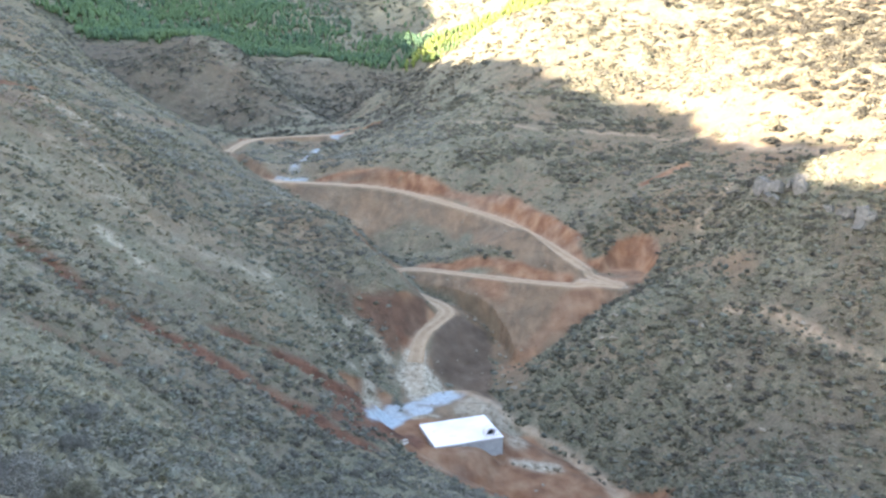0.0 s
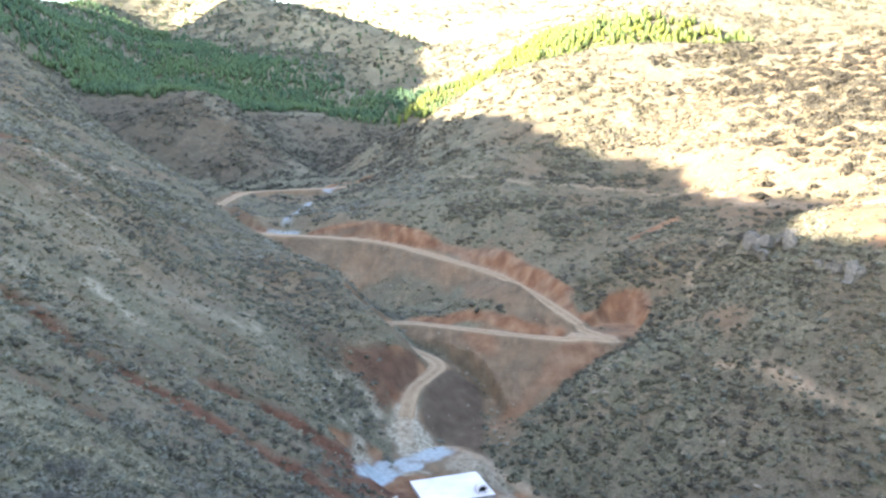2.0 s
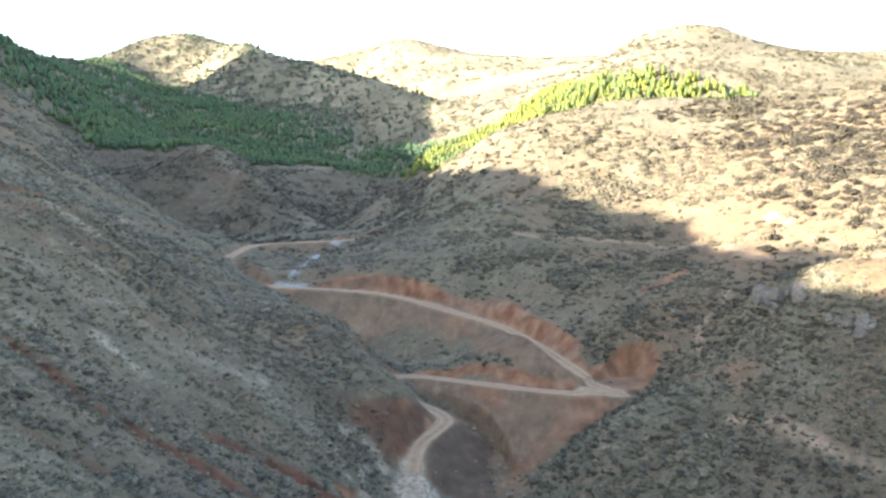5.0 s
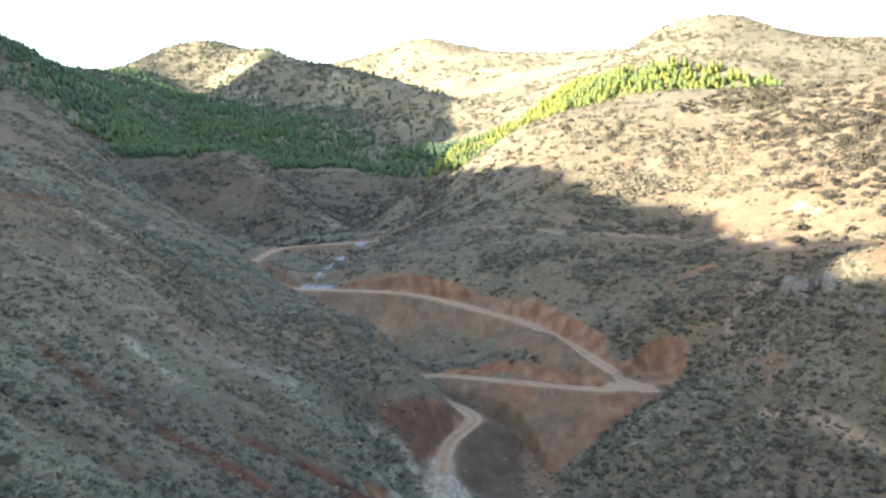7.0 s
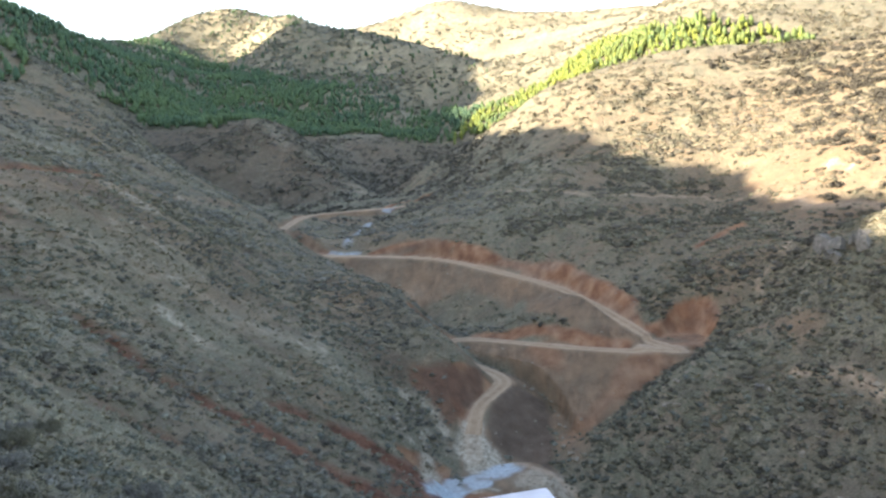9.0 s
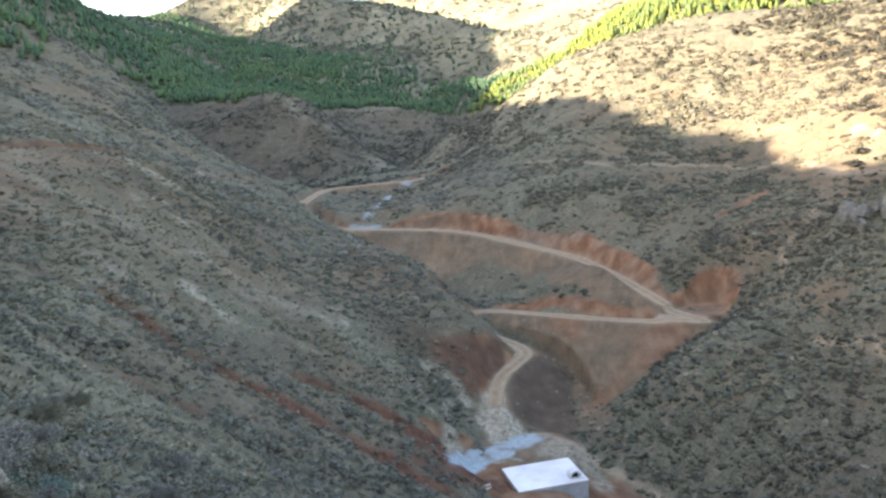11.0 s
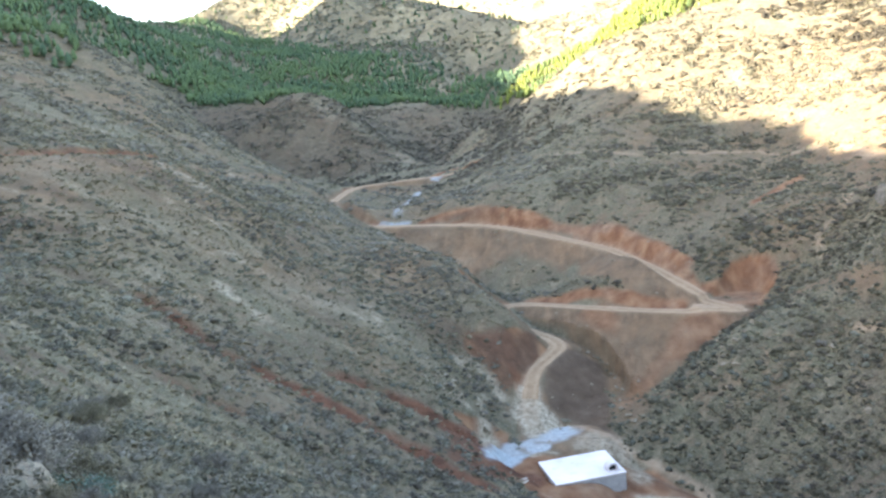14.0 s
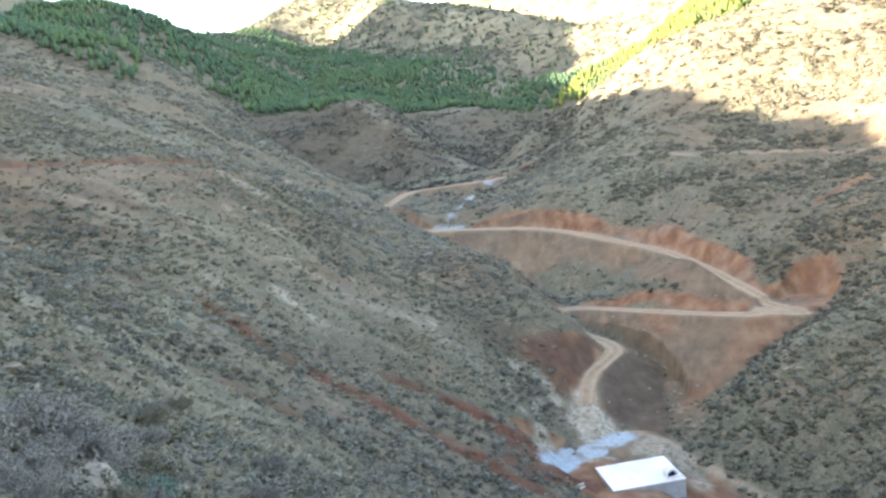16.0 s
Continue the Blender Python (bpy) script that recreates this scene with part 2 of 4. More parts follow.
TRIANGLE = [(-102, 335, 5.9), (-83, 325, -2), (-65, 315, -12.2), (-48, 303, -22), (-124, 345, 6), (-142, 350, 6), (-153, 350, 5), (-121, 320, -4), (-108, 325, -3.5), (-107, 305, -11.5), (-95, 310, -13),
            (-86, 292, -21), (-103, 425, -1), (-79, 395, -10), (-65, 375, -17), (-48, 345, -25), (-39, 325, -27), (-73, 430, -2.5), (-40, 430, -7)]
MOUNTAINS = [(-306, 400, 76), (-253, 430, 74), (-257, 470, 68), (-267, 520, 69), (-284, 600, 74), (-287, 640, 78), (-308, 760, 96), (-312, 830, 119), (-295, 850, 130),
             (-277, 860, 136), (-241, 850, 128), (-202, 790, 112), (-166, 705, 94.5), (-149, 690, 88), (-112, 672, 79.5), (-64, 650, 68), (-36, 632, 59), (-18, 615, 52),
             (-307, 785, 101), (-290, 765, 85), (-260, 758, 78), (-214, 745, 70), (-192, 742, 84), (-222, 800, 107), (-128, 655, 68), (-84, 630, 51), (-88, 560, 30),
             (-341, 760, 90), (-339, 700, 84), (-333, 640, 81), (-348, 820, 98), (-166, 770, 91), (-186, 775, 100), (-145, 770, 84), (-109, 780, 76), (-307, 560, 77), (-79, 800, 69), (-372, 900, 100), (-200, 930, 80), (-110, 930, 60), (-70, 1300, 197), (20, 1290, 180), (-100, 480, 5), (-170, 480, 22),
             (-10, 680, 18), (30, 690, 25), (-14, 830, 42), (6, 850, 51), (21, 870, 59), (52, 880, 69), (-20, 900, 65), (-9, 1050, 108), (41, 1050, 113), (94, 1000, 112), (-220, 640, 50), (-250, 300, 55), (-200, 400, 38)]
FAR_BACK = [(-208, 1250, 158), (-251, 1200, 144), (-289, 1150, 133), (-169, 1280, 167), (-338, 1150, 127), (-500, 1150, 100), (-190, 1120, 108), (-900, 1300, 60), (-300, 1700, 110), (120, 1250, 165), (220, 1200, 160),
            (420, 800, 105), (170, 760, 96), (0, 1750, 140), (600, 900, 120), (260, 700, 100), (500, 500, 90)]

UPPER_ROAD = [(-22, 262, -24.2), (-34, 252, -23.9), (-48, 249, -24.3), (-58.5, 243, -24.4), (-59, 221, -25.8), (-52, 203, -28.0), (-42, 192, -29.4), (-33, 190, -29.3),
              (-22, 190, -29.9), (-11, 187, -30.5), (0.5, 178, -32.2), (11.7, 170, -33.8), (18, 160, -35.3), (23, 149, -36.8),
              (27, 140, -38.2), (31, 134.5, -39.0)]
LOWER_ROAD = [(31, 134.5, -39.0), (24, 136, -39.3), (15, 141, -39.9), (5, 148, -40.6), (-4, 154, -41.0), (-9, 155, -41.3), (-11, 151, -42.0),
              (-8.5, 146.5, -42.8), (-4, 143, -43.3), (1.8, 137.5, -44.2), (-1.2, 132, -45.0), (-3.9, 128, -45.6), (-4.6, 121, -47.9), (-4.2, 116, -49.6)]
TURNING = [(28, 137.5, -38.9), (33.3, 141.6, -38.6)]
SPUR = [(-116, 354, 4.5), (-102, 335, 6.6), (-83, 325, -1.2), (-65, 315, -11.2), (-48, 303, -21.2)]
CREST = [(-140.5, 270, 26), (-132.7, 264, 19.5), (-125.5, 258, 13.7), (-118.4, 254, 7.8), (-108.6, 248, 2.7), (-95.2, 240, -6.0), (-86.2, 233, -12.6)]
YARD = [(-7.5, 109.5, -50.4), (3, 112, -50.3)]
FORECOURT = [(-3, 102, -49.9), (4, 101.5, -50.9), (9.5, 97.5, -52.3), (20, 88, -54.5)]
BERM = [(-5.5, 100, -49.4), (-3.4, 96.3, -49.4), (-1.2, 94.3, -49.4), (2.0, 95.1, -49.45), (4.6, 96.1, -49.9), (6.2, 96.8, -51.0), (7.4, 97.3, -52.5)]
BENCH = [(-120, 92, 3.0), (-88, 108, -1.6), (-80, 125, -3.1), (-72.5, 150, -7.2), (-71.5, 161, -9.2)]

GULLIES = ([(-49.3, 92), (-45.7, 90.9), (-43.5, 89.9), (-39.8, 87.2), (-37.2, 88.2), (-34.8, 88.4), (-31.6, 88.1), (-26.5, 87.7), (-23.3, 87.7), (-20.1, 87.8), (-17.5, 87.2), (-13.1, 85.5), (-9.3, 85.5)],
           [(-28.2, 96.9), (-25.3, 99), (-21.8, 99.5), (-18.3, 100.3), (-14.7, 100.9), (-12.4, 101)], [(-36.1, 71.3), (-34.8, 71.8), (-32.5, 72.3), (-31.1, 73.8)])


def fbm(x, y, size, octaves=4, seed=0, rough=0.5):
    """Smooth noise of mean 0 over the plan, about -1 to 1."""
    total, amp, weight = 0.0, 1.0, 0.0
    for o in range(octaves):
        u, v = x / size + 13.7 * o + seed * 7.31, y / size + 5.3 * o - seed * 3.17
        i, j = np.floor(u), np.floor(v)
        fu, fv = u - i, v - j
        fu, fv = fu * fu * (3 - 2 * fu), fv * fv * (3 - 2 * fv)

        def lattice(a, b):
            n = np.sin(a * 127.1 + b * 311.7 + seed * 74.7) * 43758.5453
            return 2 * (n - np.floor(n)) - 1

        low = lattice(i, j) * (1 - fu) + lattice(i + 1, j) * fu
        high = lattice(i, j + 1) * (1 - fu) + lattice(i + 1, j + 1) * fu
        total = total + amp * (low * (1 - fv) + high * fv)
        weight, amp, size = weight + amp, amp * rough, size / 2
    return total / weight * 1.6


def along(line, x, y):
    """Distance from each place to a line in plan, with the line's own third value there and the length run."""
    best, value, run = np.full(np.shape(x), 1e9), np.zeros(np.shape(x)), np.zeros(np.shape(x))
    start = 0.0
    for a, b in zip(line[:-1], line[1:]):
        dx, dy = b[0] - a[0], b[1] - a[1]
        size = math.hypot(dx, dy)
        s = np.clip(((x - a[0]) * dx + (y - a[1]) * dy) / size ** 2, 0, 1)
        d = np.hypot(x - a[0] - s * dx, y - a[1] - s * dy)
        near = d < best
        best = np.where(near, d, best)
        if len(a) > 2:
            value = np.where(near, a[2] + s * (b[2] - a[2]), value)
        run = np.where(near, start + s * size, run)
        start += size
    return best, value, run


def smooth_line(line, rounds=2):
    """Chaikin's corner cutting: rounds the bends of a road."""
    for _ in range(rounds):
        out = [line[0]]
        for a, b in zip(line[:-1], line[1:]):
            out.append(tuple(0.75 * p + 0.25 * q for p, q in zip(a, b)))
            out.append(tuple(0.25 * p + 0.75 * q for p, q in zip(a, b)))
        out.append(line[-1])
        line = out
    return line


class Land:
    """Smooth hills through the ridges and valley lines, with the roads cut and filled into them."""

    def __init__(self):
        pts = np.array(STREAM + LEFT_BANK + LEFT_RIDGE + NEAR + RIGHT_BANK + RIGHT_HILL + BEHIND_RIGHT + TRIANGLE + MOUNTAINS + FAR_BACK, float)
        self.p = pts
        self.c = 7.0 + 0.045 * np.hypot(pts[:, 0], pts[:, 1])
        n = len(pts)
        d = np.hypot(pts[:, None, 0] - pts[None, :, 0], pts[:, None, 1] - pts[None, :, 1])
        a = np.zeros((n + 3, n + 3))
        a[:n, :n] = np.sqrt(d * d + self.c[None, :] ** 2)
        a[:n, :n] -= 0.25 * np.eye(n)
        a[:n, n], a[:n, n + 1], a[:n, n + 2] = 1, pts[:, 0] / 100, pts[:, 1] / 100
        a[n:, :n] = a[:n, n:].T
        self.w = np.linalg.solve(a, np.concatenate([pts[:, 2], np.zeros(3)]))
        self.roads = [(smooth_line(r), half, cut, fill, worn) for r, half, cut, fill, worn in (
            (UPPER_ROAD, 1.6, 1.25, 0.66, 1.0), (LOWER_ROAD, 1.6, 1.2, 0.62, 1.0), (TURNING, 3.8, 1.6, 0.62, 0.4),
            (YARD, 4.2, 1.6, 0.6, 0.2), (FORECOURT, 4.6, 1.2, 0.5, 0.1), (BERM, 0.9, 6.0, 0.75, 0.0), (BENCH, 0.7, 1.3, 0.85, 0.2))]

    def natural(self, x, y):
        z = self.w[-3] + self.w[-2] * x / 100 + self.w[-1] * y / 100
        for (px, py, _), c, w in zip(self.p, self.c, self.w):
            z = z + w * np.sqrt((x - px) ** 2 + (y - py) ** 2 + c * c)
        # the high western ridge, outside the view, behind which the low sun stands
        q = x * SUN_WAY[0] + y * SUN_WAY[1]
        s = x * SUN_WAY[1] - y * SUN_WAY[0]
        crest = np.interp(s, WEST_S, WEST_Z) + (0.8 + 1.4 * np.clip((s - 120) / 30, 0, 1)) * fbm(s, q * 0, 26, 3, 9)
        z = np.maximum(z, crest - 0.98 * np.abs(q - np.interp(s, (300, 745, 1000), (160, 300, 520))))
        # the sharp spur where two side valleys meet
        d, level, _ = along(SPUR, x, y)
        z = np.where(d < 45, np.maximum(z, level - 0.5 * d), z)
        # the edge of the western slope, which hides the ravine behind it
        d, level, _ = along(CREST, x, y)
        z = np.where(d < 20, np.maximum(z, level - 1.4 * d), z)
        far = np.clip(np.hypot(x, y) / 150, 0.05, 4)
        z = z + (0.45 * fbm(x, y, 38, 4, 1) * np.clip(far, 0, 1.5) * np.clip(far, 1, 3) + 0.34 * np.clip(far, 0, 1.6) * fbm(x, y, 7, 3, 2) + 0.10 * np.clip(far, 0, 1) * fbm(x, y, 2.2, 2, 3))
        return z

    def __call__(self, x, y):
        """Height, and how far the ground was cut down (positive) or filled up (negative), and the road's surface."""
        raw = self.natural(x, y)
        z, surface = raw, np.zeros(np.shape(x))
        ragged = fbm(x, y, 5, 3, 5)
        for line, half, cut, fill, worn in self.roads:
            bow = 0.02 if cut < 1.1 else 0.1
            d, level, run = along(line, x, y)
            out = np.maximum(0, d - half)
            touched = d < 40
            top = level + out * cut * (1 + 0.08 * ragged) + bow * out ** 2 + 0.12 * ragged * (out > 0)
            low = level - out * fill * (1 + 0.08 * ragged)
            z = np.where(touched, np.clip(z, low, np.maximum(top, low)), z)
            ruts = 0.62 + 0.38 * np.exp(-((d - 0.85) / 0.38) ** 2)
            surface = np.maximum(surface, worn * ruts * np.clip((half + 0.2 + 0.3 * ragged - d) / 0.9, 0, 1))
        dug = raw - z
        for line in GULLIES:
            z = z - 0.95 * np.exp(-(along(line, x, y)[0] / 1.1) ** 2) * (1 + 0.5 * ragged)
        return z, dug, surface


# ---------------------------------------------------------------- the ground sheet
def axis(lo, a, b, hi, step, grow=1.035, most=16):
    """Close steps from a to b, and wider and wider ones out to lo and hi."""
    mid = list(np.arange(a, b, step))
    for end, sign in ((hi, 1), (lo, -1)):
        p, d, out = (mid[-1] if sign > 0 else mid[0]), step, []
        while sign * (end - p) > 0:
            d = min(d * grow, most)
            p += sign * d
            out.append(p)
        mid = mid + out if sign > 0 else out[::-1] + mid
    return np.array(mid)


def mesh_of(name, co, faces, mat, values=None, smooth=False):
    """A mesh from arrays of places and of faces with equal corners, with named values on its points."""
    me = bpy.data.meshes.new(name)
    n, k = faces.shape
    me.vertices.add(len(co))
    me.vertices.foreach_set("co", np.ascontiguousarray(co, np.float32).ravel())
    me.loops.add(n * k)
    me.loops.foreach_set("vertex_index", np.ascontiguousarray(faces, np.int32).ravel())
    me.polygons.add(n)
    me.polygons.foreach_set("loop_start", np.arange(0, n * k, k, dtype=np.int32))
    if smooth:
        me.polygons.foreach_set("use_smooth", np.ones(n, bool))
    for key, v in (values or {}).items():
        me.attributes.new(key, "FLOAT", "POINT").data.foreach_set("value", np.ascontiguousarray(v, np.float32).ravel())
    me.materials.append(mat)
    me.update(calc_edges=True)
    return me


land = Land()
def closer(steps, a, b):
    """The same steps, each one halved between a and b."""
    half = (steps[:-1] + steps[1:]) / 2
    return np.sort(np.concatenate([steps, half[(half > a) & (half < b)]]))


GX = closer(axis(-1300, -95, 105, 1100, 0.88), -24, 42)
GY = closer(axis(-160, 2, 270, 1900, 0.88), 82, 158)
XX, YY = np.meshgrid(GX, GY)
ZZ, CUT, ROAD = land(XX, YY)


def grade(v, lo, hi):
    return np.clip((v - lo) / (hi - lo), 0, 1)


wobble = fbm(XX, YY, 6, 4, 11)
cut_mask = grade(CUT + 0.15 * wobble, 0.12, 0.4)
bench_run = along([p[:2] for p in BENCH], XX, YY)[0]
cut_mask = cut_mask * (1 - 0.75 * grade(-XX, 60, 66) * grade(bench_run, 3.5, 5.5))
fill_mask = grade(-CUT + 0.15 * wobble, 0.12, 0.5)
track_mask = ROAD * grade(wobble, -1.6, 0.1)
old_leg = grade(-XX, 40, 46) * grade(YY, 192, 197) * grade(-YY, -240, -234)  # disused, half overgrown leg
cut_mask, track_mask = cut_mask * (1 - 0.6 * old_leg), track_mask * (1 - 0.8 * old_leg)
fill_mask = np.maximum(fill_mask, 0.7 * old_leg * ROAD)
pale_mask = np.zeros_like(XX)
chips_mask = np.zeros_like(XX)
clay_mask = np.zeros_like(XX)
loam_mask = np.zeros_like(XX)


def streak(line, width, soft=0.8, rough=1.0):
    """1 along a line on the ground, fading unevenly at its edges."""
    d = along([p[:2] for p in line], XX, YY)[0]
    return grade(width - d + rough * wobble, -soft / 2, soft / 2)


def inside(x, y, ring):
    """Whether each place lies within a ring in plan."""
    hit = np.zeros(np.shape(x), bool)
    for (ax, ay), (bx, by) in zip(ring, ring[1:] + ring[:1]):
        cross = (ay > y) != (by > y)
        hit ^= cross & (x < (bx - ax) * (y - ay) / (by - ay + 1e-9) + ax)
    return hit


def patch(ring, ragged=0.7):
    """1 within a ring on the ground, with an uneven edge."""
    other = fbm(XX, YY, 5, 3, 12)
    m = inside(XX + ragged * wobble, YY + 1.6 * ragged * other, ring).astype(float)
    for _ in range(1):
        for ax in (0, 1):
            m = 0.5 * m + 0.25 * np.roll(m, 1, ax) + 0.25 * np.roll(m, -1, ax)
    return m


# red erosion gullies and scars
for line, width, rough in ((GULLIES[0], 1.0, 1.2), (GULLIES[0][5:9], 1.5, 1.0), (GULLIES[0][9:], 1.7, 1.2), (GULLIES[1], 1.5, 1.0), (GULLIES[1][2:], 2.2, 0.9), (GULLIES[2], 0.6, 1.0), ([(-15, 99), (-11.5, 101.4), (-8.5, 97.5), (-5, 97)], 2.4, 1.2)):
    clay_mask = np.maximum(clay_mask, streak(line, width, 1.4, rough) * grade(fbm(XX, YY, 9, 3, 17), -1.5, -0.8))
clay_mask = np.maximum(clay_mask, 0.6 * streak([(-12.3, 126.5), (-9, 127.5), (-7, 130), (-9, 124)], 1.9))
for line, width in (([(-30, 193), (-20, 193.4), (-9.5, 190.4), (1.5, 181.4), (13, 173.3), (20, 163), (25.5, 151.5)], 1.5), ([(-50, 252), (-38, 256), (-28, 264)], 1.3), ([(22, 140.5), (14, 146), (5, 152.5), (-4, 158)], 1.5), ([(41, 164.5), (46, 168), (52, 173)], 1.2),
                    ([(-6, 101), (2, 100), (9, 99)], 5.0), ([(-7, 97), (1, 93), (9, 92), (17, 88)], 3.6), ([(12, 105), (17, 99), (22, 92)], 1.6),
                    ([(58, 142), (66, 150), (74, 150)], 1.4)):
    cut_mask = np.maximum(cut_mask, streak(line, width, 0.9, 0.6))
cut_mask = np.maximum(cut_mask, 0.6 * streak([(25, 133), (18, 128), (12, 122.5)], 2.2, 2.0, 2.0))
cut_mask = np.maximum(cut_mask, 0.7 * streak([(7.5, 146), (9, 141.5), (10.5, 137.5)], 1.3, 2.0, 2.0))
cut_mask = np.maximum(cut_mask, streak([(27, 144), (31, 144), (34.5, 141), (34.5, 137.5), (30, 138)], 1.6, 1.0, 0.8))
clay_mask = np.maximum(clay_mask, 0.7 * streak([(29.5, 141), (32.5, 140.5)], 1.6, 2.0, 1.2))
# earth tipped down from the bench, worn clearings, the pit's own ground
for line, width, rough in (([(64, 175), (70, 170), (77, 161), (83, 150)], 3.2, 2),
                           ([(40.6, 129), (43, 121), (45, 116)], 1.6, 2), ([(66, 196), (73, 183), (78, 173), (84, 164)], 5.5, 5), ([(-4, 139), (1, 133), (2.5, 127), (2, 121), (1, 117)], 5.0, 1.2), ([(-72, 163), (-67, 185), (-61, 212)], 2.2, 2.0), ([(9.5, 120.5), (12, 127)], 2.2, 1.0), ([(4, 141), (9, 138), (11.8, 131), (12, 124), (11, 117.5)], 2.4, 0.8), ([(-12.3, 126.5), (-9, 127), (-8.5, 124)], 2.4, 1.0), ([(-53, 243), (-46, 241), (-40, 243)], 4.0, 1.5), ([(-52, 214), (-47, 203), (-40, 197)], 2.0, 1.5)):
    fill_mask = np.maximum(fill_mask, 0.8 * streak(line, width, 3.0, rough))
fill_mask = fill_mask * (1 - 0.8 * streak([(-13, 170), (-6, 171), (1, 163), (3, 159)], 3.6, 2.0, 1.5))
fill_mask = np.maximum(fill_mask, streak([(8.5, 171), (11.5, 161), (15, 153.5), (21.5, 145.5)], 5.2, 1.5, 1.2))
PIT = [(-2.4, 124.6), (-1.2, 131.6), (2.7, 135.8), (7.6, 135.1), (8.7, 123.7), (6.9, 113.2), (2.4, 119.3), (-0.9, 120.8)]
fill_mask = np.maximum(fill_mask, patch(PIT))
loam_mask = np.maximum(loam_mask, 0.9 * patch(PIT, 0.5))
SCAR = [(-13.4, 127.5), (-6.6, 132.2), (-2.9, 137), (-3.1, 132.7), (-6.2, 126.0), (-11.0, 124)]
RED_BANK = [(-14.6, 96.5), (-14.3, 101.5), (-12.4, 111), (-10.2, 98), (-6.3, 95.6), (-6.3, 91), (-9.8, 88.7), (-13.2, 89.6)]
clay_mask = np.maximum.reduce([clay_mask, 0.35 * patch(SCAR, 0.4), 0.85 * patch(RED_BANK, 0.5)])
loam_mask = np.maximum(loam_mask, 0.8 * patch(SCAR, 0.4))
loam_side = np.zeros_like(XX)
for ring, strength in (([(-156, 352), (-101, 339), (-48, 303), (-60, 282), (-100, 285), (-145, 315)], 0.6), ([(-105, 428), (-40, 434), (-5, 440), (-25, 380), (-33, 330), (-48, 308), (-97, 341)], 0.5)):
    loam_side = np.maximum(loam_side, strength * patch(ring, 3.0))
for ring, strength in (([(18, 66), (28, 110), (44, 118), (60, 110), (75, 85), (60, 50), (30, 46)], 0.45), ([(-50, 70), (-48, 97), (-16, 104), (-9, 88), (-20, 68)], 0.4)):
    loam_side = np.maximum(loam_side, strength * patch(ring, 3.0) * grade(fbm(XX, YY, 8, 3, 28), -1.0, 0.3))
for ring, strength in (([(61.5, 131), (69, 130), (75, 124), (73, 113), (65, 111), (62, 120)], 0.9), ([(60, 188), (66, 176), (74, 166), (86, 152), (80, 146), (66, 158), (57, 174)], 0.75)):
    fill_mask = np.maximum(fill_mask, strength * patch(ring, 1.5))
cut_mask = np.maximum(cut_mask, 0.5 * patch([(61.5, 131), (69, 130), (75, 124), (73, 113), (65, 111), (62, 120)], 1.5))
RED_FRONT = [(-6.9, 96.5), (-3.5, 103.7), (-1.8, 95.5), (5.0, 98.3), (8.6, 96.7), (15.9, 96.5), (21.1, 92.5), (14, 86), (4, 82), (-1.6, 87.4), (-4.5, 91.1)]
cut_mask = np.maximum(cut_mask, patch(RED_FRONT))
cut_mask = np.maximum(cut_mask, 0.9 * patch([(10.5, 100), (12, 103), (17, 101.5), (21.5, 94), (17, 95)]))
fill_mask = np.maximum(fill_mask, 0.8 * patch([(60, 131), (69, 127), (66, 114), (61.5, 120)], 1.5))
# foot paths and old tracks
trodden = np.zeros_like(XX)
for line, width in (([(4, 220), (10, 214.5), (17, 208.4), (26.4, 203.2), (37, 206), (52.4, 205.3), (61.5, 185), (66.7, 171)], 0.75),
                    ([(57.2, 158), (51.8, 145.4), (46.2, 143.7), (44.7, 135.4), (43.7, 129.3)], 0.3), ([(41, 111), (45.4, 105.4), (46.7, 99.5), (48.3, 93.4), (51.3, 87.4)], 0.4),
                    ([(64, 173), (72, 166), (80, 156), (90, 146)], 1.3), ([(25, 137.2), (30, 136.2)], 2.2), ([(1.4, 117), (5.6, 113.1), (9.7, 109.7), (13.4, 106.1), (17, 102.4), (20.6, 96.6), (23, 90)], 0.9)):
    track_mask = np.maximum(track_mask, (0.5 if line[0][1] > 170 else 0.75) * streak(line, width, 0.9, 0.5))
    if width > 0.5:
        trodden = np.maximum(trodden, streak(line, width + 0.4, 0.9, 0.5))
# pale rock and washed-out silt
for line, width, rough in (([(-59.4, 130), (-55.3, 126.8), (-51.3, 123), (-46.7, 115)], 1.0, 2.4), ([(-61, 125), (-57, 122), (-54, 119)], 0.2, 1.5),
                           ([(-46.5, 106), (-42, 105), (-40, 103)], 0.6, 1.4), ([(-37, 138), (-27, 118.3), (-19.3, 113), (-15.7, 115)], 0.2, 2.6),
                           ([(-14.5, 123.6), (-12.8, 121.5), (-11, 117.5), (-11.3, 112.7)], 0.6, 1.0), ([(-71.4, 142), (-65.7, 140.2), (-61, 139.5)], 2.0, 1.0),
                           ([(-71.6, 178), (-65, 170)], 1.2, 1.0), ([(5, 112), (8, 108), (10.5, 102)], 2.0, 1.4), ([(-4, 106), (3, 107.5)], 0.9, 1.6),
                           # brightens the sunlit clearing through a paler ground colour
                           ([(75, 184), (77, 179)], 1.6, 1.6),
                           ([(-19.8, 112.1), (-17.1, 112.6), (-14, 113.9)], 1.7, 1.8), ([(-15.2, 122.2), (-13.4, 121.6), (-11.4, 117.9), (-11.5, 112.5)], 0.9, 1.1), ([(-13.1, 123.7), (-10.4, 122.5), (-8.5, 120.7), (-7.3, 115.9)], 0.6, 0.9)):
    pale_mask = np.maximum(pale_mask, (0.85 if line[0][0] > -25 else 0.62) * streak(line, width, 0.9, rough) * grade(fbm(XX, YY, 2.6, 3, 19), -0.5, 0.6))
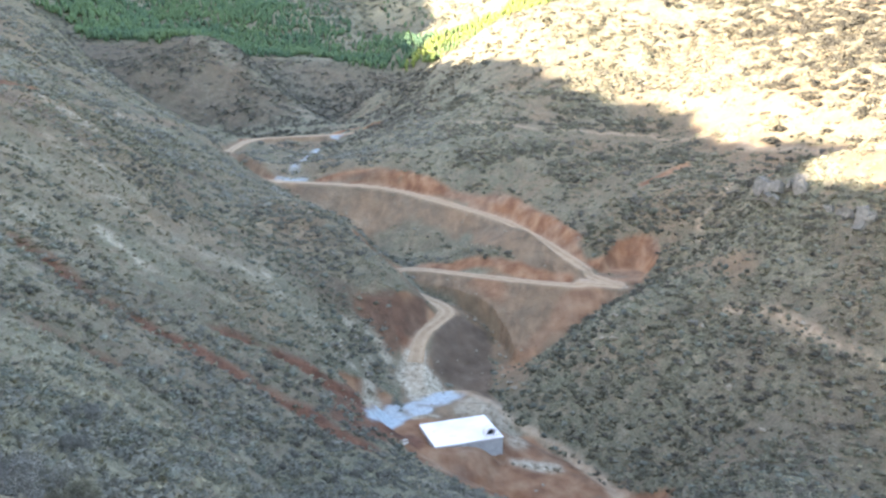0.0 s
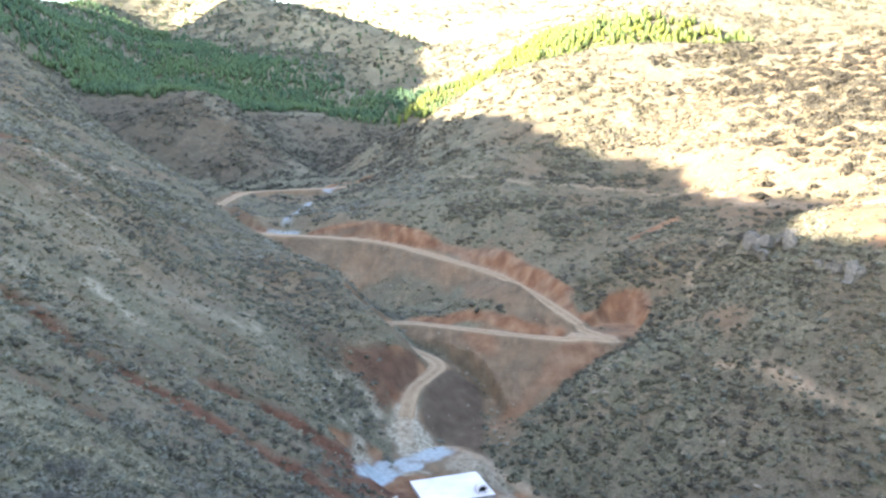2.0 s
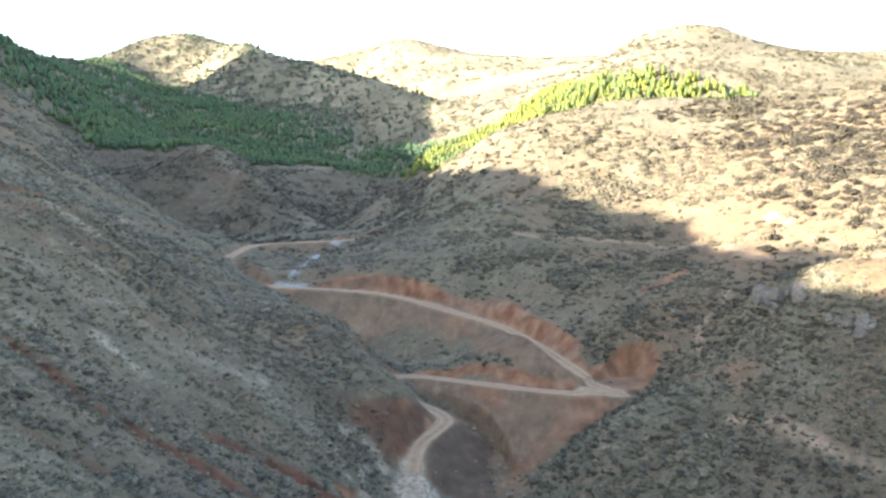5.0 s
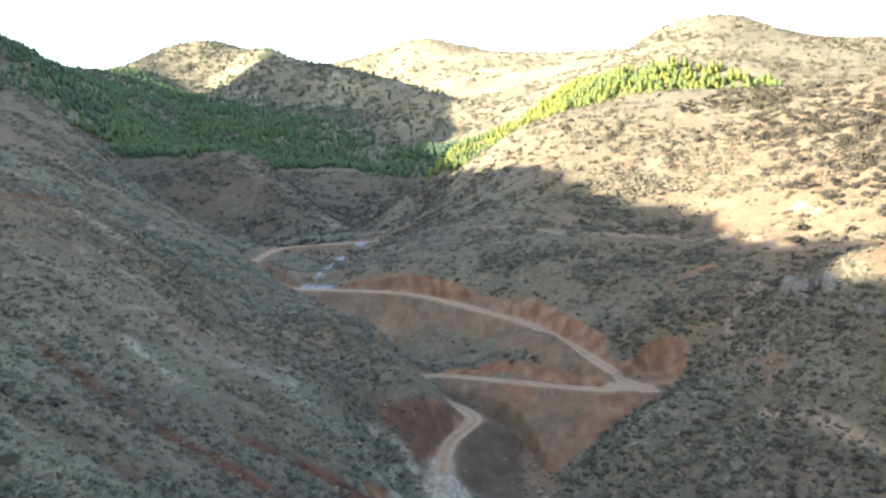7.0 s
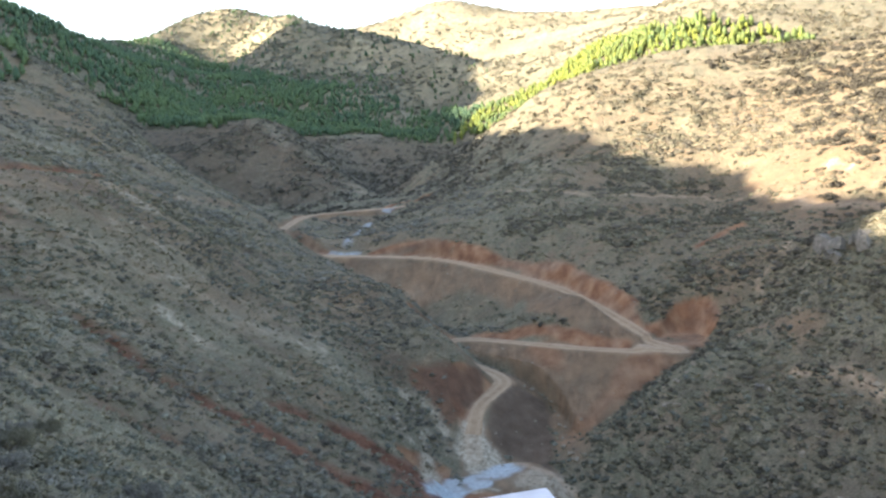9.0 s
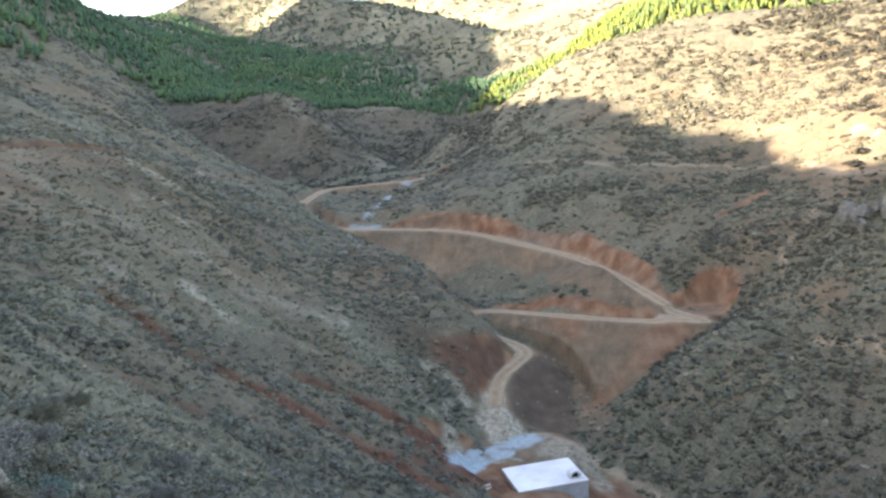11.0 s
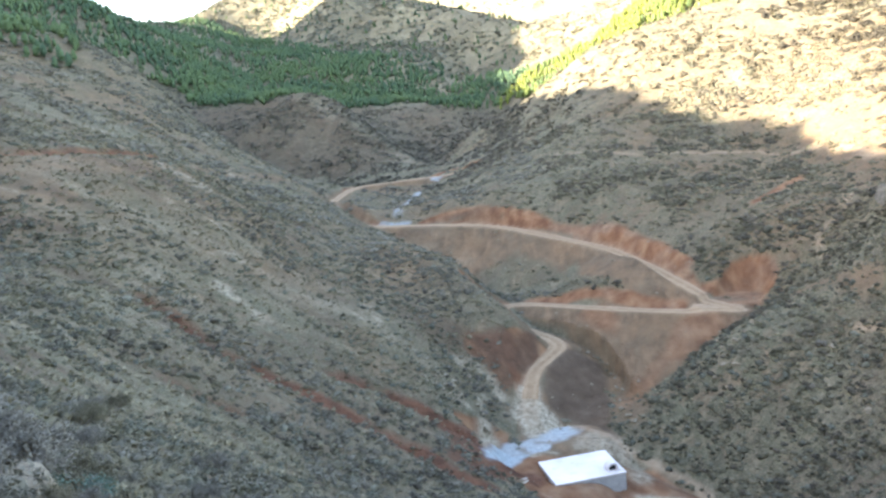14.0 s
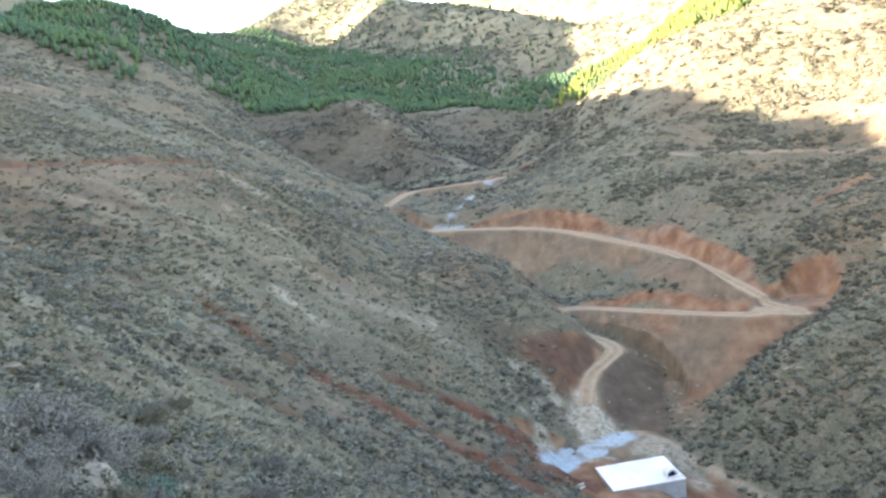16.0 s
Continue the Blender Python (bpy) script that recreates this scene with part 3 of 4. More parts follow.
pale_mask = np.maximum(pale_mask, 0.28 * streak(SPUR[1:], 3.0, 6.0, 5.0) * grade(fbm(XX, YY, 7, 3, 20), -0.4, 0.4))
DUST = [(-5.4, 125), (-3.6, 124.8), (0.0, 119.6), (2.0, 115), (-2.8, 111.2), (-5.0, 111.5), (-6.4, 118)]
CREAM_EDGE = [(-12.2, 113), (-11, 114), (-9, 111.5), (-10.2, 100), (-11, 101.5)]
TRODDEN = [(4.5, 112.6), (8.6, 113), (12, 101.3), (10.2, 99.4), (8.9, 100.6), (8.2, 106.6)]
RUBBLE = [(8.0, 97.6), (9.3, 96.0), (12.2, 95.2), (16.2, 95.6), (15.5, 97.4), (10.9, 97.4)]
pale_mask = np.maximum.reduce([pale_mask, 0.97 * patch(DUST, 1.1), 0.9 * patch(CREAM_EDGE, 0.5), 0.55 * patch(TRODDEN, 0.6), 0.9 * patch(RUBBLE, 0.4), 0.6 * patch([(2, 112), (5, 114), (8, 112), (6.5, 107), (1, 107.5)])])
clay_mask = clay_mask * (1 - pale_mask)
track_mask = track_mask * (1 - 0.5 * patch(DUST, 1.1))
# blue-grey crushed stone in the yard; at the ford the colour stands for water
for line, width, rough in (([(-40, 193), (-34, 194.2)], 1.5, 0.5), ([(-36.8, 199), (-38.5, 212), (-39, 227), (-37, 237)], 0.9, 0.3), ([(-33.5, 251), (-32, 256)], 1.0, 0.5)):
    chips_mask = np.maximum(chips_mask, streak(line, width, 0.7, rough))

YARD_CHIPS = [(-10.2, 99.1), (-8.9, 95.6), (-7.2, 103.3), (-4.2, 105), (-3, 109.3), (0.4, 110.8), (3.2, 114), (1.2, 117), (-1.5, 114.6), (-3.6, 112.0), (-6, 110.5), (-8.5, 111.6)]
chips_mask = np.maximum.reduce([chips_mask, patch(YARD_CHIPS, 0.5), streak([(-8.6, 101), (-6.5, 106), (-3, 109.3)], 1.7, 0.6, 0.7), streak([(-0.5, 112.5), (2.2, 114.3)], 1.3, 0.6, 0.6)])
chips_mask = chips_mask * np.where(YY > 150, 0.6, 1.0) * grade(fbm(XX, YY, 2.5, 3, 14), -1.0, -0.3)
BARE = np.maximum.reduce([0.65 * trodden, loam_mask, cut_mask, fill_mask, ROAD, pale_mask, chips_mask, 0.8 * clay_mask])
for line in (UPPER_ROAD, LOWER_ROAD):
    BARE = np.maximum(BARE, grade(3.3 - along(smooth_line(line), XX, YY)[0], -0.5, 0.5))
# red bank cut above the bench
clay_mask = np.maximum(clay_mask, 0.75 * streak([(x - 1.5, y + 1.0) for x, y, _ in BENCH[:4]], 0.9, 1.0, 0.7) * grade(fbm(XX, YY, 5, 3, 18), -1.0, 0.2))
# earth tipped down from the bench, thinly overgrown
tipped = [streak(line, width, 5.0, 2.5) for line, width in (([(-90, 106), (-80, 114), (-73, 128), (-69, 138)], 5.0), ([(-84, 98), (-77, 104), (-72, 110)], 5.0))]
fill_mask = np.maximum(fill_mask, 0.85 * np.maximum(*tipped))
BARE = np.maximum(BARE, 0.6 * np.maximum(*tipped))
# drier brown earth in patches on the western slope
fill_mask = np.maximum(fill_mask, 0.6 * grade(fbm(XX, YY, 17, 4, 23), -0.5, 0.6) * grade(-XX, 6, 25) * grade(-YY, -260, -200) * grade(YY, 60, 95))
# tan earth between the thickets of the eastern hill
fill_mask = np.maximum(fill_mask, 0.55 * grade(XX, 8, 28) * grade(YY, 130, 155) * grade(-YY, -300, -240) * grade(fbm(XX, YY, 20, 4, 29), -0.9, 0.4))
# haze over the far mountains, painted as a paler ground colour
haze_mask = 0.65 * grade(YY, 380, 620) * grade(fbm(XX, YY, 40, 4, 27), -0.9, 0.7)
# rills that run straight down the western slope: darker earth in them, pale grit beside them
rills = fbm(XX * 0.22, YY, 3.4, 3, 33) * grade(-XX, 4, 18) * grade(YY, 22, 40) * grade(-YY, -240, -180)
loam_side = np.maximum(loam_side, 0.7 * grade(rills, 0.15, 0.75))
pale_mask = np.maximum(pale_mask, 0.26 * grade(-rills, 0.35, 0.95))
idx = np.arange(XX.size).reshape(XX.shape)
quads = np.stack([idx[:-1, :-1], idx[:-1, 1:], idx[1:, 1:], idx[1:, :-1]], -1).reshape(-1, 4)
sheet = mesh_of("ground", np.stack([XX, YY, ZZ + EYE], -1).reshape(-1, 3), quads, SOIL,
                dict(cut=cut_mask, fill=fill_mask, track=track_mask, pale=pale_mask, chips=chips_mask, clay=clay_mask, loam=np.maximum(loam_mask, loam_side), haze=haze_mask), smooth=True)
ground = tagged(new("ground", sheet), "dry stony valley sides with scrub, red cut earth and dirt roads", "ground", kind="structure")


def lookup(grid, x, y):
    """A value of the ground sheet at any place."""
    i = np.clip(np.searchsorted(GX, x) - 1, 0, len(GX) - 2)
    j = np.clip(np.searchsorted(GY, y) - 1, 0, len(GY) - 2)
    u = np.clip((x - GX[i]) / (GX[i + 1] - GX[i]), 0, 1)
    v = np.clip((y - GY[j]) / (GY[j + 1] - GY[j]), 0, 1)
    return (grid[j, i] * (1 - u) + grid[j, i + 1] * u) * (1 - v) + (grid[j + 1, i] * (1 - u) + grid[j + 1, i + 1] * u) * v


def height(x, y):
    return float(lookup(ZZ, np.array([x]), np.array([y]))[0]) + EYE


def road(line, half, label):
    """A worn road surface that lies on the ground, with two pale wheel ruts and ragged edges."""
    line = smooth_line(line, 3)
    p = np.array(line)[:, :2]
    run = np.concatenate([[0], np.cumsum(np.hypot(*np.diff(p, axis=0).T))])
    s = np.arange(0, run[-1], 0.5)
    c = np.stack([np.interp(s, run, p[:, 0]), np.interp(s, run, p[:, 1])], -1)
    d = np.gradient(c, axis=0)
    d /= np.linalg.norm(d, axis=1)[:, None] + 1e-9
    across = np.linspace(-1, 1, 13)
    ragged = half * (1 + 0.22 * fbm(s, s * 0, 3.5, 3, 71))[:, None] * across[None] + 0.25 * fbm(s, s * 0, 18, 2, 72)[:, None]
    x, y = c[:, :1] - d[:, 1:] * ragged, c[:, 1:] + d[:, :1] * ragged
    rut = np.exp(-((np.abs(ragged) - 0.8) / 0.36) ** 2) + 0.25 * fbm(x, y, 2.0, 3, 73)
    z = lookup(ZZ, x.ravel(), y.ravel()).reshape(x.shape) + EYE + 0.05 - 0.06 * (np.abs(across) > 0.99)
    i = np.arange(x.size).reshape(x.shape)
    faces = np.stack([i[:-1, :-1], i[:-1, 1:], i[1:, 1:], i[1:, :-1]], -1).reshape(-1, 4)
    me = mesh_of("road", np.stack([x, y, z], -1).reshape(-1, 3), faces, ROAD_DIRT, dict(rut=np.clip(rut, 0, 1).ravel()), smooth=True)
    return tagged(new("road", me), label, "road", kind="structure")


road(UPPER_ROAD[:5], 1.45, "pale dusty dirt road climbing out of the valley")
road(UPPER_ROAD[6:], 1.4, "pale dusty dirt road cut into the slope, with wheel ruts")
road(LOWER_ROAD[:-1], 1.35, "pale dusty dirt road winding down to the pit, with wheel ruts")


# ---------------------------------------------------------------- scrub and woods
rng = np.random.default_rng(4)


def tuft(leaves, size, core):
    """A lobed bush of radius about 1: rough inner masses and many small leaves standing out of them."""
    co, tri = [], []
    lobes = [(rng.uniform(-0.45, 0.45), rng.uniform(-0.45, 0.45), rng.uniform(0.55, 0.85)) for _ in range(2)]
    for k, (lx, ly, lr) in enumerate(lobes):
        bm = bmesh.new()
        bmesh.ops.create_icosphere(bm, subdivisions=core, radius=0.64 * lr)
        bm.verts.index_update()
        n = len(co)
        for v in bm.verts:
            p = v.co * rng.uniform(0.7, 1.15)
            co.append((p.x + lx, p.y + ly, max(p.z * 0.9 + 0.3 * lr, -0.15)))
        tri += [[n + v.index for v in f.verts] for f in bm.faces]
        bm.free()
        for _ in range(leaves // 2):
            d = rng.normal(size=3)
            d /= np.linalg.norm(d)
            d[2] = abs(d[2])
            c = d * lr * rng.uniform(0.75, 1.15) + np.array([lx, ly, 0.1])
            a, b = rng.normal(size=3), rng.normal(size=3)
            a, b = a / np.linalg.norm(a) * size, b / np.linalg.norm(b) * size
            n = len(co)
            co += [tuple(c - 0.5 * a - 0.3 * b), tuple(c + 0.5 * a - 0.3 * b), tuple(c + 0.8 * b)]
            tri.append([n, n + 1, n + 2])
    return np.array(co), np.array(tri)


def lump(leaves):
    """A far bush of radius 1 in few faces: one rough uneven mass and some leaves."""
    bm = bmesh.new()
    bmesh.ops.create_icosphere(bm, subdivisions=1, radius=0.66)
    wide = rng.uniform(0.7, 1.3)
    co = [(v.co.x * wide * k, v.co.y / wide * k, max(v.co.z * k + 0.2, -0.15)) for v in bm.verts for k in [rng.uniform(0.6, 1.2)]]
    bm.verts.index_update()
    tri = [[v.index for v in f.verts] for f in bm.faces]
    bm.free()
    for _ in range(leaves):
        d = rng.normal(size=3)
        d /= np.linalg.norm(d)
        c = np.array([d[0] * wide, d[1] / wide, abs(d[2]) * 0.8 + 0.12]) * rng.uniform(0.55, 0.95)
        n = len(co)
        co += [tuple(c + rng.normal(size=3) * 0.2) for _ in range(3)]
        tri.append([n, n + 1, n + 2])
    return np.array(co), np.array(tri)


def speck(leaves):
    """A very far bush of radius 1: a rough wedge of eight faces and some leaves."""
    k = rng.uniform(0.6, 1.15, 5)
    co = [(k[0], 0, 0), (0, k[1], 0), (-k[2], 0, 0), (0, -k[3], 0), (0.1, 0.05, k[4])]
    tri = [[0, 1, 4], [1, 2, 4], [2, 3, 4], [3, 0, 4]]
    for _ in range(leaves):
        c = rng.normal(size=3) * np.array([0.5, 0.5, 0.25]) + np.array([0, 0, 0.55])
        n = len(co)
        co += [tuple(c + rng.normal(size=3) * 0.35) for _ in range(3)]
        tri.append([n, n + 1, n + 2])
    return np.array(co), np.array(tri)


def sprig(blades):
    """A low tuft of dry grass or herbs of radius 1."""
    co, tri = [], []
    for _ in range(blades):
        a = rng.uniform(0, 2 * math.pi)
        out = np.array([math.cos(a), math.sin(a), 0])
        side = np.array([-math.sin(a), math.cos(a), 0]) * rng.uniform(0.25, 0.5)
        root, tip = out * rng.uniform(0.0, 0.3), out * rng.uniform(0.6, 1.1) + np.array([0, 0, rng.uniform(0.4, 1.0)])
        n = len(co)
        co += [tuple(root - side), tuple(root + side), tuple(tip)]
        tri.append([n, n + 1, n + 2])
    return np.array(co), np.array(tri)


def pine(tiers, sides):
    """A young pine 1 high: a stem, a rough dense core and ragged boughs standing out of it."""
    co, tri = [], []
    bm = bmesh.new()
    bmesh.ops.create_icosphere(bm, subdivisions=1 if tiers < 8 else 2, radius=1)
    bm.verts.index_update()
    for v in bm.verts:
        z = 0.5 + 0.40 * v.co.z
        k = (0.25 - 0.13 * z) * rng.uniform(0.75, 1.25)
        co.append((v.co.x * k, v.co.y * k, z + rng.uniform(-0.05, 0.05)))
    tri += [[v.index for v in f.verts] for f in bm.faces]
    bm.free()
    for k in range(tiers):
        f = k / (tiers - 1)
        z, r = 0.14 + 0.70 * f, 0.27 * (1 - f ** 1.7) + 0.06
        for _ in range(sides):
            a = rng.uniform(0, 2 * math.pi)
            reach = r * rng.uniform(0.75, 1.2)
            tip = np.array([math.cos(a) * reach, math.sin(a) * reach, z + rng.uniform(-0.04, 0.09)])
            side = np.array([-math.sin(a), math.cos(a), 0]) * reach * 0.4
            root = np.array([math.cos(a) * reach * 0.3, math.sin(a) * reach * 0.3, z + 0.12 + rng.uniform(-0.03, 0.05)])
            n = len(co)
            co += [tuple(root), tuple(tip - side), tuple(tip + side)]
            tri += [[n, n + 1, n + 2]]
    n = len(co)
    co += [(0.012, 0, 0), (-0.006, 0.01, 0), (-0.006, -0.01, 0), (0, 0, 0.95)]
    tri += [[n, n + 1, n + 3], [n + 1, n + 2, n + 3], [n + 2, n, n + 3]]
    return np.array(co), np.array(tri)


def strew(name, templates, x, y, z, width, tall, tint, mat, label, category, spread=True):
    """One mesh of many plants, each turned, sized and tinted by itself."""
    cos, tris, tints, base = [], [], [], 0
    kind = rng.integers(0, len(templates), len(x))
    for k, (co, tri) in enumerate(templates):
        who = np.nonzero(kind == k)[0]
        if not len(who):
            continue
        a = rng.uniform(0, 2 * math.pi, len(who))
        c, s = np.cos(a)[:, None], np.sin(a)[:, None]
        long = rng.uniform(0.75, 1.45, len(who))[:, None] if spread else 1.0
        px = (co[None, :, 0] * long * c - co[None, :, 1] / long * s) * width[who, None] + x[who, None]
        py = (co[None, :, 0] * long * s + co[None, :, 1] / long * c) * width[who, None] + y[who, None]
        pz = co[None, :, 2] * tall[who, None] + z[who, None]
        cos.append(np.stack([px, py, pz], -1).reshape(-1, 3))
        tris.append((tri[None] + base + (np.arange(len(who)) * len(co))[:, None, None]).reshape(-1, 3))
        tints.append(np.repeat(tint[who], len(co)))
        base += len(who) * len(co)
    me = mesh_of(name, np.concatenate(cos), np.concatenate(tris), mat, dict(tint=np.concatenate(tints)))
    return tagged(new(name, me), label, category, kind="stuff")


def scatter(x0, x1, y0, y1, density, keep):
    n = int((x1 - x0) * (y1 - y0) * density)
    x, y = rng.uniform(x0, x1, n), rng.uniform(y0, y1, n)
    ok = keep(x, y) > rng.uniform(0, 1, n)
    return x[ok], y[ok]


def in_view(x, y, spare=4):
    a = np.degrees(np.arctan2(x, y))
    return (a > -42 - spare) & (a < 31 + spare) & (y > 3)


WOOD_LEFT = [(-216, 360), (-193, 366), (-168, 366), (-150, 353), (-127, 347), (-112, 344), (-104, 352), (-100, 400), (-98, 432), (-79, 448), (-48, 430), (-18, 432), (-5, 453), (-24, 520), (-44, 530), (-56, 554), (-77, 564), (-110, 560), (-154, 608), (-190, 641), (-257, 716), (-300, 760), (-340, 700), (-330, 560), (-300, 400)]
WOOD_RIGHT = [(-22, 500), (-20, 455), (5, 430), (20, 425), (58, 395), (80, 378), (106, 370), (146, 376), (147, 388), (135, 404), (123, 425), (113, 434),
              (104, 449), (95, 482), (78, 517), (66, 532), (50, 507), (33, 470), (17, 482), (0, 492)]

WOOD_WEST = [(-175, 224), (-152, 209), (-144, 207), (-134, 203), (-124, 200), (-126, 213), (-131, 230), (-150, 250), (-170, 300), (-200, 370), (-220, 420), (-300, 390), (-330, 330), (-215, 262)]


def forest(x, y):
    """How thickly the pine woods stand, 0 to 1."""
    left = inside(x + 7 * fbm(x, y, 25, 3, 41), y + 9 * fbm(x, y, 25, 3, 42), WOOD_LEFT)
    right = inside(x + 3 * fbm(x, y, 25, 3, 43), y, WOOD_RIGHT)
    gaps = np.clip(0.8 + 0.8 * fbm(x, y, 34, 3, 44) - 0.5 * np.clip((y - 560) / 120, 0, 1), 0.1, 1)
    stray = np.where((y > 540) & (y < 880) & (x < 0), 0.03 + 0.16 * np.clip(fbm(x, y, 30, 3, 47) - 0.2, 0, 1), 0)
    west = inside(x + 5 * fbm(x, y, 20, 3, 45), y + 5 * fbm(x, y, 20, 3, 46), WOOD_WEST)
    left, gaps = left | west, np.where(west, 0.7 * gaps, gaps)
    return np.where(left, gaps, stray) + np.where(right, 1.0, 0)


def growing(x, y):
    """Where scrub can stand at all: in view, off the bare earth, outside the woods."""
    return np.where(in_view(x, y), (1 - lookup(BARE, x, y)) * (1 - np.clip(forest(x, y) * 1.5, 0, 1)), 0)


def scrub(x, y):
    """Single bushes: all over, denser on the eastern bank, thin on the open grass."""
    east = np.clip((x + 5) / 25, 0, 1) * np.clip((260 - y) / 60, 0.35, 1)
    west = np.clip((5 - x) / 20, 0, 1) * np.clip((125 - y) / 30, 0, 1)
    upper = np.clip((-x - 35) / 20, 0, 1) * np.clip((y - 85) / 20, 0, 1) * np.clip((150 - y) / 25, 0, 1)
    hill = np.clip((x - 10) / 15, 0, 1) * np.clip((y - 135) / 20, 0, 1)
    thick = 0.4 - 0.3 * upper - 0.25 * hill + 0.3 * east + 0.25 * np.clip((x - 25) / 20, 0, 1) * np.clip((130 - y) / 25, 0, 1) + 0.2 * west + 0.6 * fbm(x, y, 22, 3, 21) + 0.5 * fbm(x, y, 5, 2, 22) + 0.5 * np.clip(-x / 20, 0, 1) * fbm(x * 0.28, y, 3.6, 3, 32)
    return np.clip(thick, 0.08, 1) * growing(x, y)


def heath(x, y):
    """Closed patches of grey heath, some metres across and drawn out along the slope, with open grass between."""
    lean = np.clip((x - 5) / 20, 0, 1)
    near = np.clip((70 - np.hypot(x, y)) / 25, 0, 1)
    west = np.clip((-x) / 20, 0, 1)
    hill = np.clip((x - 10) / 15, 0, 1) * np.clip((y - 135) / 20, 0, 1)
    p = (1 + 0.5 * hill) * fbm(x + 0.4 * y, y * 1.3, 13, 3, 24) - 0.12 * hill + 0.45 * fbm(x, y, 4.5, 2, 25) + 0.5 * west * fbm(x * 0.28, y, 3.6, 3, 26) + 0.28 * lean + 0.15 + 0.5 * near - 0.35 * west * (1 - near) * np.clip((y - 85) / 20, 0, 1) * np.clip((175 - y) / 40, 0.2, 1)
    return np.clip(2.4 * p, 0, 1) * growing(x, y)


CLOSE_TUFTS = [tuft(440, 0.14, 1) for _ in range(4)]
NEAR_TUFTS = [tuft(60, 0.3, 1) for _ in range(6)]
MID_TUFTS = [tuft(36, 0.38, 1) for _ in range(8)]
LOW_TUFTS = [lump(26) for _ in range(10)]
FAR_TUFTS = [lump(16) for _ in range(8)]
SPECKS = [speck(9) for _ in range(8)]
for name, temps, area, dens, lo, hi, mat, keep in (
        ("near_scrub", NEAR_TUFTS, (-60, 60, 27, 70), 0.75, 0.22, 0.8, SHRUB, scrub), ("near_heath", NEAR_TUFTS, (-60, 25, 27, 70), 0.85, 0.35, 1.05, HEATH, heath),
        ("near_sage", NEAR_TUFTS, (-60, 25, 27, 70), 0.28, 0.3, 0.9, SAGE, scrub), ("mid_sage", LOW_TUFTS, (-130, 115, 70, 150), 0.34, 0.3, 0.95, SAGE, scrub),
        ("mid_scrub", LOW_TUFTS, (-130, 115, 70, 150), 0.80, 0.22, 0.85, SHRUB, scrub), ("mid_heath", MID_TUFTS, (-130, 8, 70, 150), 0.85, 0.28, 0.95, HEATH, heath), ("bank_scrub", LOW_TUFTS, (8, 115, 70, 150), 0.85, 0.25, 0.95, SHRUB, heath),
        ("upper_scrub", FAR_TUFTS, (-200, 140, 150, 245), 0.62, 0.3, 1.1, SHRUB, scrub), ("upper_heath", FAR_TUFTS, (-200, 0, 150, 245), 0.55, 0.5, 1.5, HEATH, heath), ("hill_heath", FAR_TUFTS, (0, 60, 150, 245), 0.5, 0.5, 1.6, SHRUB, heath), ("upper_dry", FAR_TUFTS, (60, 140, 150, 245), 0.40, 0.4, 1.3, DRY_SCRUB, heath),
        ("upper_thicket", FAR_TUFTS, (0, 140, 140, 240), 0.32, 0.5, 1.5, THICKET, heath), ("bank_thicket", MID_TUFTS, (18, 90, 50, 150), 0.42, 0.3, 0.95, THICKET, scrub), ("gully_thicket", MID_TUFTS, (-46, -8, 68, 100), 0.30, 0.3, 0.95, THICKET, scrub), ("slope_thicket", LOW_TUFTS, (-110, -5, 40, 150), 0.16, 0.3, 0.9, THICKET, heath),
        ("valley_scrub", SPECKS, (-260, -5, 240, 430), 0.55, 0.4, 1.2, THICKET, scrub), ("valley_bushes", SPECKS, (-260, -5, 240, 430), 0.42, 0.35, 1.1, SHRUB, scrub),
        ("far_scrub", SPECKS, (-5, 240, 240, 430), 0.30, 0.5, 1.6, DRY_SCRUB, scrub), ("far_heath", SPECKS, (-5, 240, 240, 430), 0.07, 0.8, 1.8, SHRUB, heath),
        ("mountain_scrub", SPECKS, (-420, 380, 430, 930), 0.14, 0.8, 2.3, SHRUB, scrub), ("distant_scrub", SPECKS, (-330, 420, 1000, 1330), 0.025, 1.4, 3.6, SHRUB, scrub)):
    x, y = scatter(*area, dens, keep)
    r = lo + (hi - lo) * rng.uniform(0, 1, len(x)) ** 1.8
    east = np.clip((x - 10) / 30, 0, 1)
    strew(name, temps, x, y, lookup(ZZ, x, y) + EYE - 0.12 * r, r, r * rng.uniform(0.5, 0.95, len(x)),
          np.clip(0.42 - 0.1 * east * (y < 240) + 0.35 * fbm(x, y, 14, 3, 31) + rng.normal(0, 0.36, len(x)), 0, 1), mat,
          "low grey heath growing in patches on the stony slopes" if keep is heath else "low olive dryland bushes scattered over the stony slopes", "scrub")
# dark thickets on the upper eastern hill
x, y = scatter(70, 150, 155, 300, 0.30, lambda x, y: np.clip(1.25 * np.exp(-((x - 102) / 20) ** 2 - ((y - 212) / 42) ** 2) + 0.5 * fbm(x, y, 14, 3, 81), 0, 1) * (1 - lookup(BARE, x, y)))
thicket_meshes = []
for shade in (0.0, 0.1, 0.2, 0.3):
    co, tri = tuft(70, 0.3, 1)
    thicket_meshes.append(mesh_of("thicket_bush", co, tri, DARK_THICKET, dict(tint=np.full(len(co), shade))))
for px, py in list(zip(x, y))[:280]:
    r = float(rng.uniform(1.0, 2.3))
    plant = new("thicket_bush", thicket_meshes[int(rng.integers(0, 4))])
    plant.matrix_world = pose(px, py, height(px, py) - 0.15 * r, 0, 0, float(rng.uniform(0, 360))) @ Matrix.Diagonal((r * 1.2, r * 0.9, r * float(rng.uniform(0.65, 1.0)), 1))
    tagged(plant, "tall dark olive bush in a thicket on the hill", "bush", "thicket on the upper hill")

